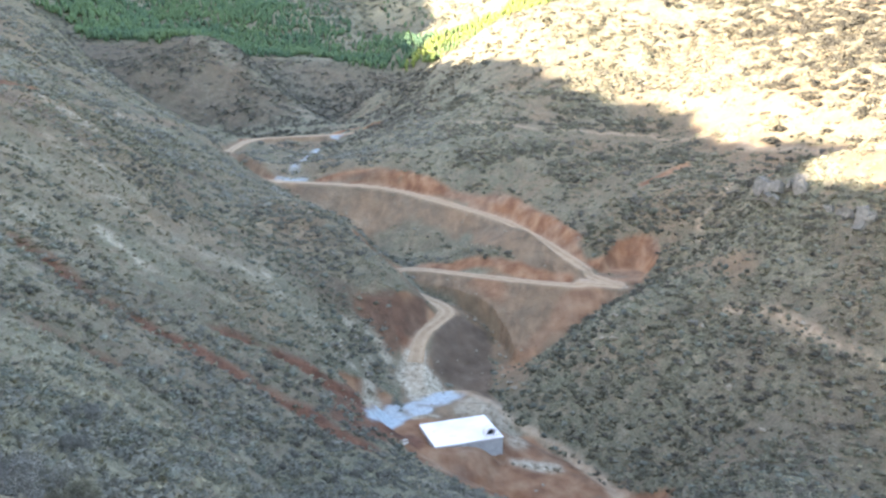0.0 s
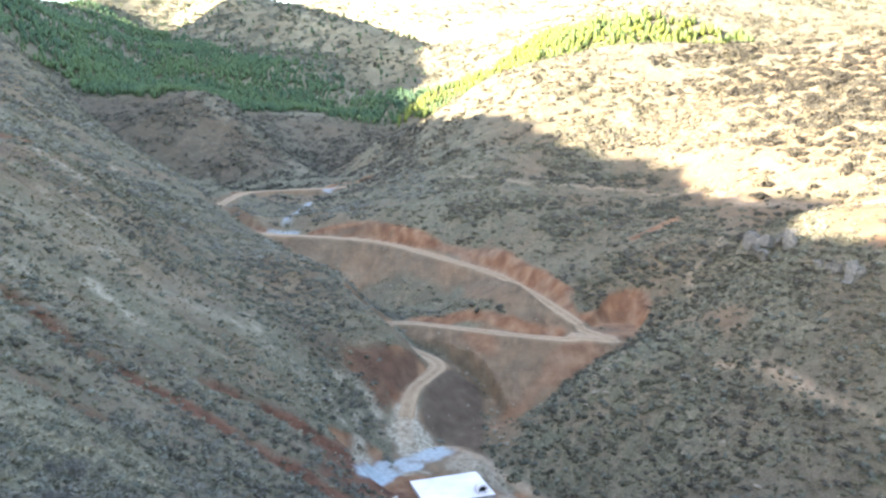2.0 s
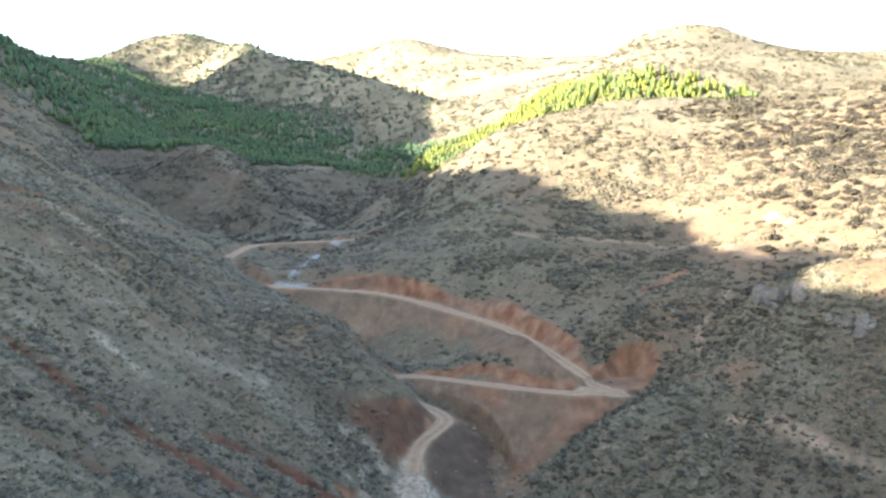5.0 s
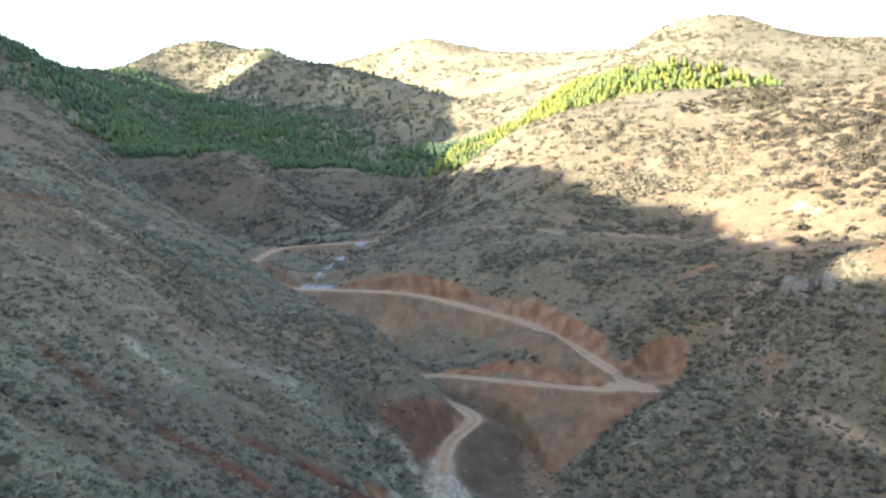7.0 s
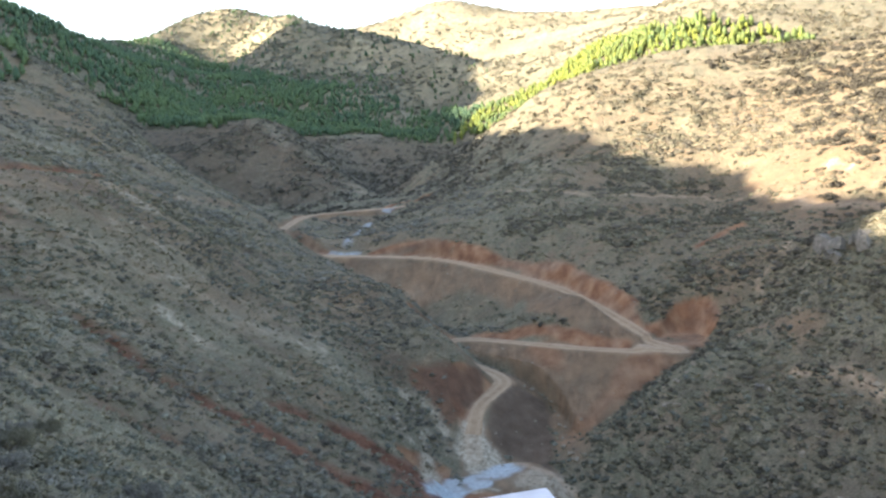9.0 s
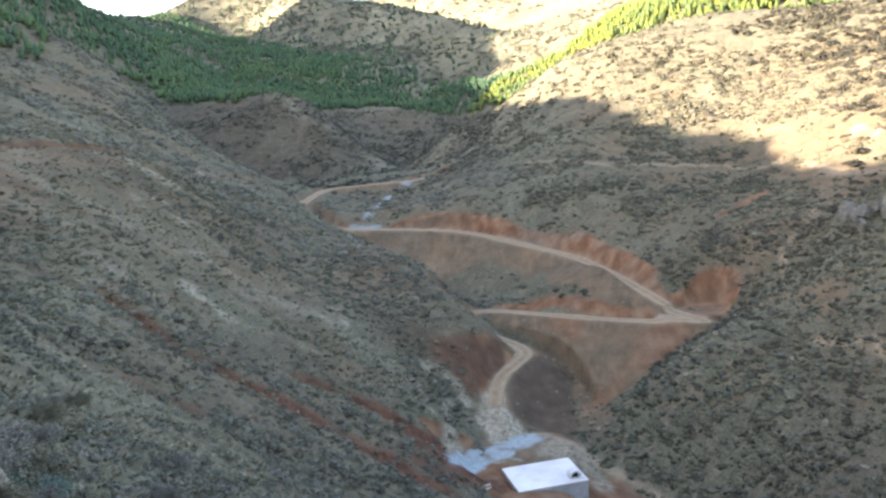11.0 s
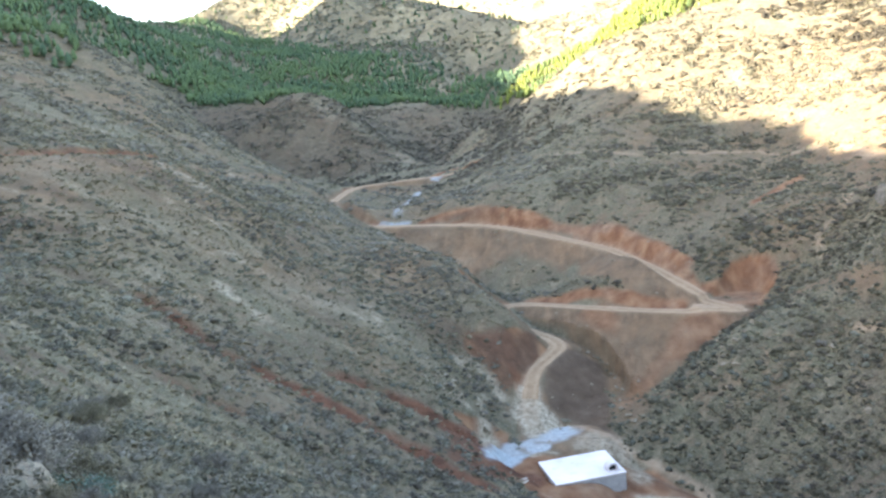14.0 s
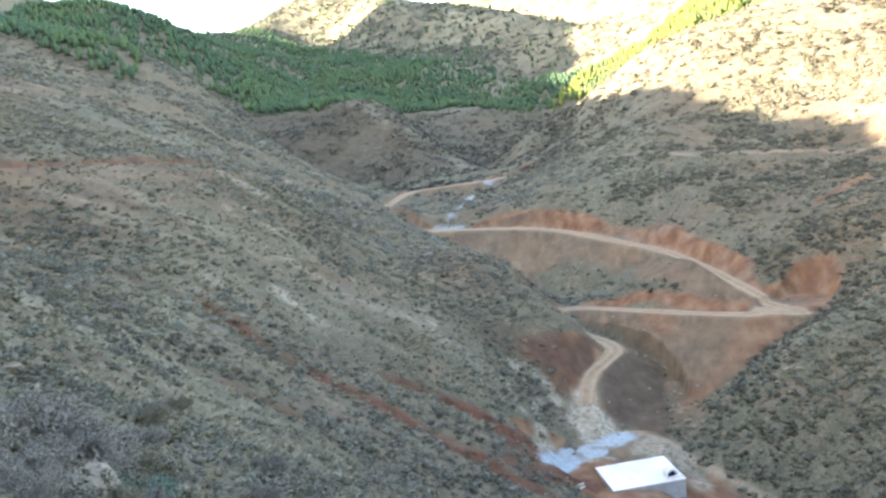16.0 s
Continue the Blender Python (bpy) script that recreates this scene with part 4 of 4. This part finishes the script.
x, y = scatter(70, 150, 155, 300, 0.30, lambda x, y: np.clip(1.1 * np.exp(-((x - 102) / 20) ** 2 - ((y - 212) / 42) ** 2) + 0.5 * fbm(x, y, 14, 3, 81), 0, 1) * (1 - lookup(BARE, x, y)))
r = rng.uniform(0.6, 1.6, len(x))
strew("thicket", MID_TUFTS, x, y, lookup(ZZ, x, y) + EYE - 0.1, r, r * 0.8, rng.uniform(0, 0.8, len(x)), DARK_THICKET, "low dark bushes growing between taller ones on the hill", "scrub")


def chip():
    """A small angular stone of radius 1."""
    k = rng.uniform(0.55, 1.1, 6)
    co = [(k[0], 0.1, 0), (0.1, k[1], 0), (-k[2], 0, 0), (0, -k[3], 0.1), (0.2, 0.1, 0.7 * k[4]), (-0.3, -0.2, 0.6 * k[5])]
    return np.array(co), np.array([[0, 1, 4], [1, 2, 4], [2, 5, 4], [2, 3, 5], [3, 0, 5], [0, 4, 5]])


CHIPS = [chip() for _ in range(6)]
for area, n in (((-130, 110, 30, 160), 0.10), ((-170, 120, 160, 260), 0.05), ((-20, 30, 118, 190), 0.22)):
    x, y = scatter(*area, n, lambda x, y: np.where(in_view(x, y), np.clip(0.35 + 0.8 * fbm(x, y, 15, 3, 91), 0.05, 1) * (1 - lookup(ROAD, x, y)), 0))
    r = 0.1 + 0.32 * rng.uniform(0, 1, len(x)) ** 3
    strew("stones", CHIPS, x, y, lookup(ZZ, x, y) + EYE, r, r, np.zeros(len(x)), PALE_ROCK, "small pale stones scattered over the slopes", "stones")


# bushes close by on the camera's own slope, one by one
close_meshes = []
for mat in (SHRUB, HEATH):
    for shade in (0.2, 0.45, 0.7):
        co, tri = CLOSE_TUFTS[len(close_meshes) % len(CLOSE_TUFTS)]
        close_meshes.append(mesh_of("shrub", co, tri, mat, dict(tint=np.full(len(co), shade))))
x, y = scatter(-32, 10, 6, 27, 1.2, scrub)
far_enough = np.hypot(x, y) > 9.5
for px, py in list(zip(x[far_enough], y[far_enough]))[:290]:
    k = int(rng.integers(0, 6))
    r = 0.2 + 0.5 * float(rng.uniform()) ** 2
    shrub = new("shrub", close_meshes[k])
    shrub.matrix_world = pose(px, py, height(px, py) - 0.12 * r, 0, 0, float(rng.uniform(0, 360))) @ Matrix.Diagonal((r * 1.1, r * 0.9, r * float(rng.uniform(0.6, 1.0)), 1))
    tagged(shrub, "small olive dryland shrub on the stony slope" if k < 3 else "small grey-leaved heath shrub on the stony slope", "shrub", "shrubs on the near slope")
SPRIGS = [sprig(9) for _ in range(6)]
for area, dens in (((-60, 40, 9, 70), 2.6), ((-130, 115, 70, 160), 2.3), ((-100, 120, 160, 230), 0.9)):
    x, y = scatter(*area, dens, lambda x, y: np.where(in_view(x, y) & (np.hypot(x, y) > 17), (1 - lookup(BARE, x, y)) * np.clip(0.7 + 0.5 * fbm(x, y, 9, 3, 61), 0.2, 1), 0))
    r = rng.uniform(0.15, 0.5, len(x))
    strew("dry_grass", SPRIGS, x, y, lookup(ZZ, x, y) + EYE - 0.03, r, r * rng.uniform(0.4, 0.9, len(x)),
          np.clip(0.42 - 0.25 * np.clip((x - 5) / 20, 0, 1) + 0.4 * fbm(x, y, 11, 3, 62) + rng.normal(0, 0.25, len(x)), 0, 1), STRAW, "dry straw-coloured grass and low herbs between the bushes", "grass")
PINES = [pine(4, 4) for _ in range(8)]
x, y = scatter(-430, 160, 200, 880, 0.20, lambda x, y: forest(x, y) * in_view(x, y))
crest = (x > 55) & (y < 470) & (rng.uniform(0, 1, len(x)) > 0.35)
x, y = x[~crest], y[~crest]
tall = rng.uniform(2.6, 5.2, len(x))
# tint is raised near the eastern crest so the trees look sunlit
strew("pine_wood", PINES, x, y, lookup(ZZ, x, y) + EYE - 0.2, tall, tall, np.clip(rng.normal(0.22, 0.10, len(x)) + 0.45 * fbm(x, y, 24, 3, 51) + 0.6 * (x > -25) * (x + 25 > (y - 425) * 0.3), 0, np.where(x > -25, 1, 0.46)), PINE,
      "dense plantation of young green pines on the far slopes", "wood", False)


# ---------------------------------------------------------------- parts and things
def part(name, bm, mat, parent=None, label=""):
    """Links a bmesh as one mesh object, under a thing or a part."""
    me = bpy.data.meshes.new(name)
    bm.to_mesh(me)
    bm.free()
    me.materials.append(mat)
    ob = new(name, me)
    ob.parent = parent
    return tagged(ob, label)


def box(bm, x0, x1, y0, y1, z0, z1, bevel=0.0):
    made = bmesh.ops.create_cube(bm, size=1, matrix=Matrix.Translation(((x0 + x1) / 2, (y0 + y1) / 2, (z0 + z1) / 2)) @ Matrix.Diagonal((x1 - x0, y1 - y0, z1 - z0, 1)))
    if bevel:
        edges = list({e for v in made["verts"] for e in v.link_edges})
        bmesh.ops.bevel(bm, geom=edges, offset=bevel, segments=1, affect="EDGES")
    return bm


# young pines along the eastern crest, one by one
def pine_tree(seed):
    """A young pine 1 high: a tapered trunk with limbs, and a crown of drooping boughs."""
    tree = tagged(new("pine_tree"), "young green pine standing on the sunlit crest", "tree", "pines on the eastern crest")
    r = random.Random(seed)
    wood = bmesh.new()
    bmesh.ops.create_cone(wood, cap_ends=True, segments=6, radius1=0.03, radius2=0.006, depth=0.95, matrix=Matrix.Translation((0, 0, 0.475)))
    for k in range(8):
        a, h = r.uniform(0, 2 * math.pi), r.uniform(0.2, 0.75)
        way = Vector((math.cos(a), math.sin(a), 0.25)).normalized()
        reach = 0.22 * (1 - h) + 0.05
        bmesh.ops.create_cone(wood, cap_ends=False, segments=4, radius1=0.009, radius2=0.003, depth=reach,
                              matrix=Matrix.Translation(Vector((0, 0, h)) + way * reach / 2) @ way.to_track_quat("Z", "Y").to_matrix().to_4x4())
    part("trunk", wood, BARK, tree)
    co, tri = pine(10, 9)
    # the high tint paints sunlight into the crown's colour
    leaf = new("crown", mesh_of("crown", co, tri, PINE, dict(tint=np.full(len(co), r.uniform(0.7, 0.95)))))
    leaf.parent = tree
    return tree


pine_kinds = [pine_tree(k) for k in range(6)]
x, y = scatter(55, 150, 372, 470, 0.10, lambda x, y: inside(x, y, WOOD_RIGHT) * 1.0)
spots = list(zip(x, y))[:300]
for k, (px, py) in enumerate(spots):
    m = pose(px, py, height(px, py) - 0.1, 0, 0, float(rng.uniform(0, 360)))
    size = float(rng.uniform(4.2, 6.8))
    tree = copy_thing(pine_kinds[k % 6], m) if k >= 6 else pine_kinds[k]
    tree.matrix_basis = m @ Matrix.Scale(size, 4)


# the half-buried concrete water tank
tank = tagged(new("water_tank"), "half-buried grey concrete water tank with a white roof", "water tank")
tank.matrix_world = pose(2.4, 100.3, EYE - 53.3, 0, 0, 18.5)
LX, LY, TOP = 4.75, 3.45, 3.8
for name, (x0, x1, y0, y1) in (("front_wall", (-LX, LX, -LY, -LY + 0.25)), ("back_wall", (-LX, LX, LY - 0.25, LY)),
                               ("side_wall", (-LX, -LX + 0.25, -LY + 0.25, LY - 0.25)), ("side_wall", (LX - 0.25, LX, -LY + 0.25, LY - 0.25))):
    part(name, box(bmesh.new(), x0, x1, y0, y1, 0, TOP, 0.02), CONCRETE, tank)
roof = part("roof_slab", box(bmesh.new(), -LX - 0.06, LX + 0.06, -LY - 0.06, LY + 0.06, TOP, TOP + 0.2, 0.03), LIMEWASH, tank, "white limewashed roof slab")
hatch = bmesh.new()
for k in range(12):  # an arched hood of curved plate, open to the front
    a0, a1 = math.pi * k / 12, math.pi * (k + 1) / 12
    ring = []
    for a, r in ((a0, 0.66), (a1, 0.66), (a1, 0.44), (a0, 0.44)):
        for yy in (-0.45, 0.45):
            ring.append(hatch.verts.new((r * math.cos(a), yy, 0.25 + r * math.sin(a) * 0.95)))
    for q in ((0, 2, 3, 1), (4, 6, 7, 5), (0, 6, 4, 2), (1, 3, 5, 7)):
        hatch.faces.new([ring[i] for i in q])
for sx in (-1, 1):
    box(hatch, sx * 0.55 - 0.11, sx * 0.55 + 0.11, -0.45, 0.45, 0, 0.27)
box(hatch, -0.55, 0.55, 0.38, 0.45, 0, 0.72)
hood = part("hatch_hood", hatch, LIMEWASH, tank, "arched white masonry hatch hood")
hood.location, hood.scale = (3.35, -2.15, TOP + 0.2), (1.25, 1.1, 1.2)
# a solid dark block stands for the shade inside the hood
inner = part("hatch_opening", box(bmesh.new(), -0.45, 0.45, -0.3, 0.3, 0.0, 0.5, 0.03), HATCH_SHADE, tank, "dark block standing for the shade in the hatch opening")
inner.location, inner.scale = (3.35, -2.05, TOP + 0.2), (0.95, 0.9, 1.2)
kerb = part("roof_kerb", box(bmesh.new(), -0.55, 0.55, -0.12, 0.12, 0, 0.16, 0.02), LIMEWASH, tank)
kerb.location = (4.15, -2.75, TOP + 0.2)
pipe = bmesh.new()
bmesh.ops.create_cone(pipe, cap_ends=True, segments=12, radius1=0.09, radius2=0.09, depth=0.6, matrix=Matrix.Translation((0, 0, 0.3)))
vent = part("vent_pipe", pipe, GALVANISED, tank, "short galvanised vent pipe")
vent.location = (4.1, -1.9, TOP + 0.2)


def boulder(name, x, y, size, mat, label, squash=0.6, sink=0.3, category="boulder", seed=0, group=""):
    """A broken rock: flat faces cut off a rough ball, set into the slope."""
    r = random.Random(seed * 13 + 5)
    bm = bmesh.new()
    bmesh.ops.create_icosphere(bm, subdivisions=3, radius=1)
    cuts = [(Vector((r.gauss(0, 1), r.gauss(0, 1), r.gauss(0, 1))).normalized(), r.uniform(0.38, 0.75)) for _ in range(13)]
    for v in bm.verts:
        for n, d in cuts:
            over = v.co.dot(n) - d
            if over > 0:
                v.co -= n * over
        v.co *= 1 + 0.10 * noise.noise(v.co * 2.3 + Vector((seed, 0, 0))) + 0.05 * noise.noise(v.co * 6 + Vector((0, seed, 0)))
    ob = part(name, bm, mat)
    s = Vector((size * r.uniform(0.85, 1.3), size * r.uniform(0.75, 1.1), size * squash * r.uniform(0.8, 1.2)))
    ob.matrix_world = pose(x, y, height(x, y) + s.z * (1 - sink) * 0.6, r.uniform(-12, 12), r.uniform(-12, 12), r.uniform(0, 360)) @ Matrix.Diagonal((*s, 1))
    return tagged(ob, label, category, group)


# rock outcrops on the eastern bank and along the western spur
seed = 0
def outcrop(x, y, size, seed):
    """Jointed bedrock: a row of leaning split blocks."""
    r = random.Random(seed)
    base = tagged(new("rock_outcrop"), "weathered grey rock outcrop standing out of the scrub", "rock", "outcrops on the bank")
    base.matrix_world = pose(x, y, height(x, y), 0, 0, r.uniform(-30, 30))
    for k in range(9):
        bm = bmesh.new()
        s = Vector((r.uniform(0.18, 0.5), r.uniform(0.25, 0.6), r.uniform(0.25, 0.75))) * size
        m = pose(r.uniform(-0.9, 0.9) * size, r.gauss(0, 0.35) * size, r.uniform(-0.3, -0.1) * size, r.gauss(-25, 14), r.gauss(8, 14), r.gauss(10, 25))
        bmesh.ops.create_cube(bm, size=1, matrix=m @ Matrix.Diagonal((*s, 1)))
        bmesh.ops.subdivide_edges(bm, edges=bm.edges[:], cuts=3, use_grid_fill=True)
        for v in bm.verts:
            v.co += 0.16 * size * Vector((noise.noise(v.co * 1.9 / size), noise.noise(v.co * 1.9 / size + Vector((9, 0, 0))), noise.noise(v.co * 1.9 / size + Vector((0, 9, 0)))))
            v.co += 0.05 * size * Vector((noise.noise(v.co * 7 / size), noise.noise(v.co * 7 / size + Vector((9, 0, 0))), noise.noise(v.co * 7 / size + Vector((0, 9, 0)))))
        part("rock_block", bm, ROCK, base)
    return base


for x, y, size in ((22.8, 115.2, 0.8), (24.3, 116.5, 1.0), (25.5, 118.9, 0.8), (27, 119.9, 1.1), (28.5, 121, 0.8), (30.3, 123.2, 1.0), (25.7, 115.2, 0.9), (24, 112.5, 0.8),
                   (37.6, 98.6, 0.9), (39.9, 99.4, 0.7), (35.4, 94.8, 0.8), (46.9, 99.9, 0.9), (35.3, 82.3, 0.9), (25.2, 124.1, 0.7)):
    seed += 1
    boulder("pale_rock", x, y, size * 0.8, PALE_ROCK, "weathered pale rock breaking through the scrub", 0.5, 0.5, "rock", seed, "rocks on the eastern bank")
for x, y, size in ((55.5, 131, 4.4), (57.3, 126.5, 4.8), (54.5, 127.5, 3.2), (58.4, 113.5, 4.2), (60.2, 109, 3.2), (54.4, 128, 1.1), (50, 124, 0.9), (37, 112, 1.2), (34, 107, 0.9), (-13.2, 121.5, 1.1), (-11.9, 115.5, 1.3), (-12.2, 110, 1.1), (-17, 114.5, 1.2)):
    seed += 1
    outcrop(x, y, size, seed)
for x, y, size in ((-46.3, 106, 0.8), (-42, 105, 0.9), (-40.4, 103.2, 0.7), (-19.3, 113, 0.9), (-17.4, 114, 1.0), (-15.8, 115, 0.9), (-14.4, 113, 0.8), (-13.2, 121.5, 0.9), (-12, 118, 1.0),
                   (-11.8, 113.5, 1.1), (-12.2, 110, 1.0), (-22, 115.5, 0.7), (-54.5, 126, 0.8), (-52, 123.5, 0.9), (-49, 119, 0.8), (-57.5, 129, 0.8), (-31, 126, 0.7), (-28.5, 121, 0.7)):
    seed += 1
    for k in range(3):
        turn = 2.1 * k + seed
        boulder("pale_rock", x + 0.75 * size * math.cos(turn), y + 1.1 * size * math.sin(turn), size * (0.62 - 0.13 * k), PALE_ROCK, "pale angular bedrock showing through the slope", 0.6, 0.35, "rock", seed + 40 * k, "bedrock on the spur")
stones = random.Random(21)
for line in ([(-20.5, 112), (-17.1, 112.6), (-13.6, 114)], [(-16, 123), (-13.6, 121.8), (-11.8, 117.9), (-11.7, 112)], [(-19, 116), (-15.5, 117.5)]):
    for k in range(11):
        f = stones.uniform(0, len(line) - 1.001)
        a, b, f = line[int(f)], line[int(f) + 1], f % 1
        seed += 1
        boulder("pale_rock", a[0] + (b[0] - a[0]) * f + stones.gauss(0, 0.6), a[1] + (b[1] - a[1]) * f + stones.gauss(0, 0.6), stones.uniform(0.25, 0.6), CREAM_ROCK,
                "pale angular bedrock on the steep bank", 0.6, 0.45, "rock", seed, "bedrock above the pit")
for x, y, size in ((-11.6, 183.5, 0.5), (-11, 181, 0.35), (12.7, 158.8, 0.5), (-22, 180, 0.6), (-19.6, 175.5, 0.55), (11.2, 163, 0.35), (4, 170, 0.3), (37.5, 110.3, 0.7), (33, 98, 0.55),
                   (42, 98, 0.5), (38, 88, 0.6), (29, 104, 0.5), (45, 110, 0.45), (31, 112, 0.45), (-5.2, 93, 0.4), (-6.6, 94.6, 0.3), (13, 126, 0.45), (10.5, 127.5, 0.4), (25, 120.5, 0.5), (4.3, 136.8, 0.55), (5.6, 137.2, 0.7), (6.9, 137.1, 0.5), (7.8, 136.2, 0.6), (8.9, 135, 0.75), (9.3, 133.2, 0.5), (9.6, 130.5, 0.45), (9.7, 128, 0.6), (9.7, 123.5, 0.5), (9.6, 119.6, 0.7), (10.3, 117.3, 0.6), (5.7, 128.4, 0.5), (11, 115.6, 0.7),
                   (9.2, 96.5, 0.35), (10.6, 96.3, 0.4), (12.3, 96.2, 0.45), (13.6, 96.6, 0.35), (14.8, 96.2, 0.5), (15.6, 96.8, 0.3)):
    seed += 1
    boulder("loose_stone", x, y, size, PALE_ROCK, "loose pale stone lying on the bare slope", 0.6, 0.2, "stone", seed, "loose stones")
boulder("boulder", -7.75, 10.0, 0.88, PALE_ROCK, "large tan boulder with a flat broken top among bushes", 0.5, 1.14, "boulder", 307)
for x, y, size in ((-28.3, 32.8, 0.75), (-25.7, 30.8, 0.6), (-28.1, 32.4, 0.6), (-26.4, 31.6, 0.5), (-30.2, 35.6, 0.45), (-22.5, 29.5, 0.35)):
    seed += 1
    boulder("boulder", x, y, size, PALE_ROCK, "tan boulder lying in the dry scrub", 0.6, 0.3, "boulder", seed + 300, "boulders above the slope")

# boards left lying beside the tank
for k, (x, y, turn, long) in enumerate(((-5.3, 93.6, 20, 1.7), (-4.9, 93.0, 38, 1.3))):
    plank = part("plank", box(bmesh.new(), -long / 2, long / 2, -0.16, 0.16, 0, 0.05, 0.01), BOARD)
    plank.matrix_world = pose(x, y, height(x, y) + 0.08, 6, -10, turn)
    tagged(plank, "weathered pale board lying on the red earth", "plank", "boards by the tank")


def bush(x, y, size, mat, label, seed):
    """A foreground bush: forked grey twigs that carry many small leaf tufts."""
    r = random.Random(seed)
    base = tagged(new("bush"), label, "bush", "bushes in the foreground")
    base.matrix_world = pose(x, y, height(x, y) - 0.05, 0, 0, r.uniform(0, 360))
    wood, leaf_co, leaf_tri, tints = bmesh.new(), [], [], []

    def twig(a, way, reach, thick, depth):
        b = a + way * reach
        axis_z = way.to_track_quat("Z", "Y").to_matrix().to_4x4()
        bmesh.ops.create_cone(wood, cap_ends=False, segments=4, radius1=thick, radius2=thick * 0.55, depth=reach, matrix=Matrix.Translation((a + b) / 2) @ axis_z)
        if depth == 0:
            for _ in range(44):
                c = a.lerp(b, r.uniform(0.1, 1.15)) + Vector((r.gauss(0, 1), r.gauss(0, 1), r.gauss(0, 1))) * 0.085 * size
                u = Vector((r.gauss(0, 1), r.gauss(0, 1), r.gauss(0, 1))).normalized() * 0.05 * size
                w = Vector((r.gauss(0, 1), r.gauss(0, 1), r.gauss(0, 1))).normalized() * 0.05 * size
                n = len(leaf_co)
                leaf_co.extend([tuple(c - u * 0.5), tuple(c + u * 0.5), tuple(c + w * 1.3)])
                leaf_tri.append([n, n + 1, n + 2])
            return
        for _ in range(4):
            turn = (way + Vector((r.gauss(0, 0.55), r.gauss(0, 0.55), r.gauss(0.05, 0.4)))).normalized()
            twig(a.lerp(b, r.uniform(0.5, 1)), turn, reach * r.uniform(0.55, 0.8), thick * 0.6, depth - 1)

    for _ in range(9):
        a = r.uniform(0, 2 * math.pi)
        twig(Vector((0.1 * math.cos(a), 0.1 * math.sin(a), 0)) * size, Vector((math.cos(a) * 0.75, math.sin(a) * 0.75, r.uniform(0.35, 1.0))).normalized(), 0.55 * size, 0.018 * size, 2)
    part("stem", wood, TWIG, base, "thin grey forked twigs")
    me = mesh_of("foliage", np.array(leaf_co), np.array(leaf_tri), mat, dict(tint=np.full(len(leaf_co), r.uniform(0.35, 0.95))))
    leaves = new("foliage", me)
    leaves.parent = base
    return base


for k, (x, y, size, grey) in enumerate(((-9.6, 12.3, 1.1, 1), (-11.4, 13.2, 1.3, 1), (-12.8, 15.2, 1.1, 0), (-10.2, 14.6, 1.0, 0), (-7.6, 11.2, 0.5, 1), (-9.5, 9.6, 0.8, 1), (-10.6, 11.4, 1.0, 1), (-6.4, 8.6, 0.3, 0), (-8.3, 8.5, 0.6, 1), (-6.4, 7.4, 0.5, 1), (-6.1, 6.9, 0.5, 1), (-6.9, 7.6, 0.5, 1), (-5.5, 6.5, 0.35, 1), (-5.1, 5.7, 0.3, 1), (-17.9, 26.2, 0.7, 0), (-4.2, 7.0, 0.4, 1), (-3.5, 5.9, 0.3, 1), (-3.7, 6.7, 0.35, 1), (-3.2, 6.3, 0.25, 0), (-5.7, 6.0, 0.3, 1), (-5.6, 7.6, 0.35, 0), (-13.8, 17.5, 1.1, 1), (-15.5, 20, 1.0, 1),
                                        (-12.2, 18.5, 0.9, 1), (-17.5, 25, 1.0, 1), (-21.5, 25, 1.1, 1), (-21, 31, 1.1, 1), (-24, 36, 1.2, 0), (-19, 28.5, 0.9, 1), (-15.5, 27, 0.9, 0),
                                        (-16.5, 33, 1.0, 1), (-20, 41, 1.2, 1), (-28.8, 47, 1.2, 0), (-26, 40, 1.1, 1))):
    bush(x, y, size, SILVER if grey else SHRUB, "bushy grey twiggy shrub with dusty leaves" if grey else "olive green dryland bush with dense small leaves", 70 + k)
bush(-8.4, 12.0, 0.65, TEAL, "small blue-green bush with dense leaves", 131)
bush(71.5, 158, 1.9, SHRUB, "lone pale bush on the bare sunlit clearing", 120)

# grey-green bushes close together on the dry mountain behind the pine wood
x, y = scatter(-420, -60, 520, 930, 0.16, scrub)
r = 0.9 + 1.7 * rng.uniform(0, 1, len(x)) ** 1.5
strew("mountain_thicket", SPECKS, x, y, lookup(ZZ, x, y) + EYE - 0.12 * r, r, r * rng.uniform(0.5, 0.9, len(x)), rng.uniform(0.1, 0.9, len(x)), SAGE,
      "grey-green bushes growing close together on the dry mountain", "scrub")
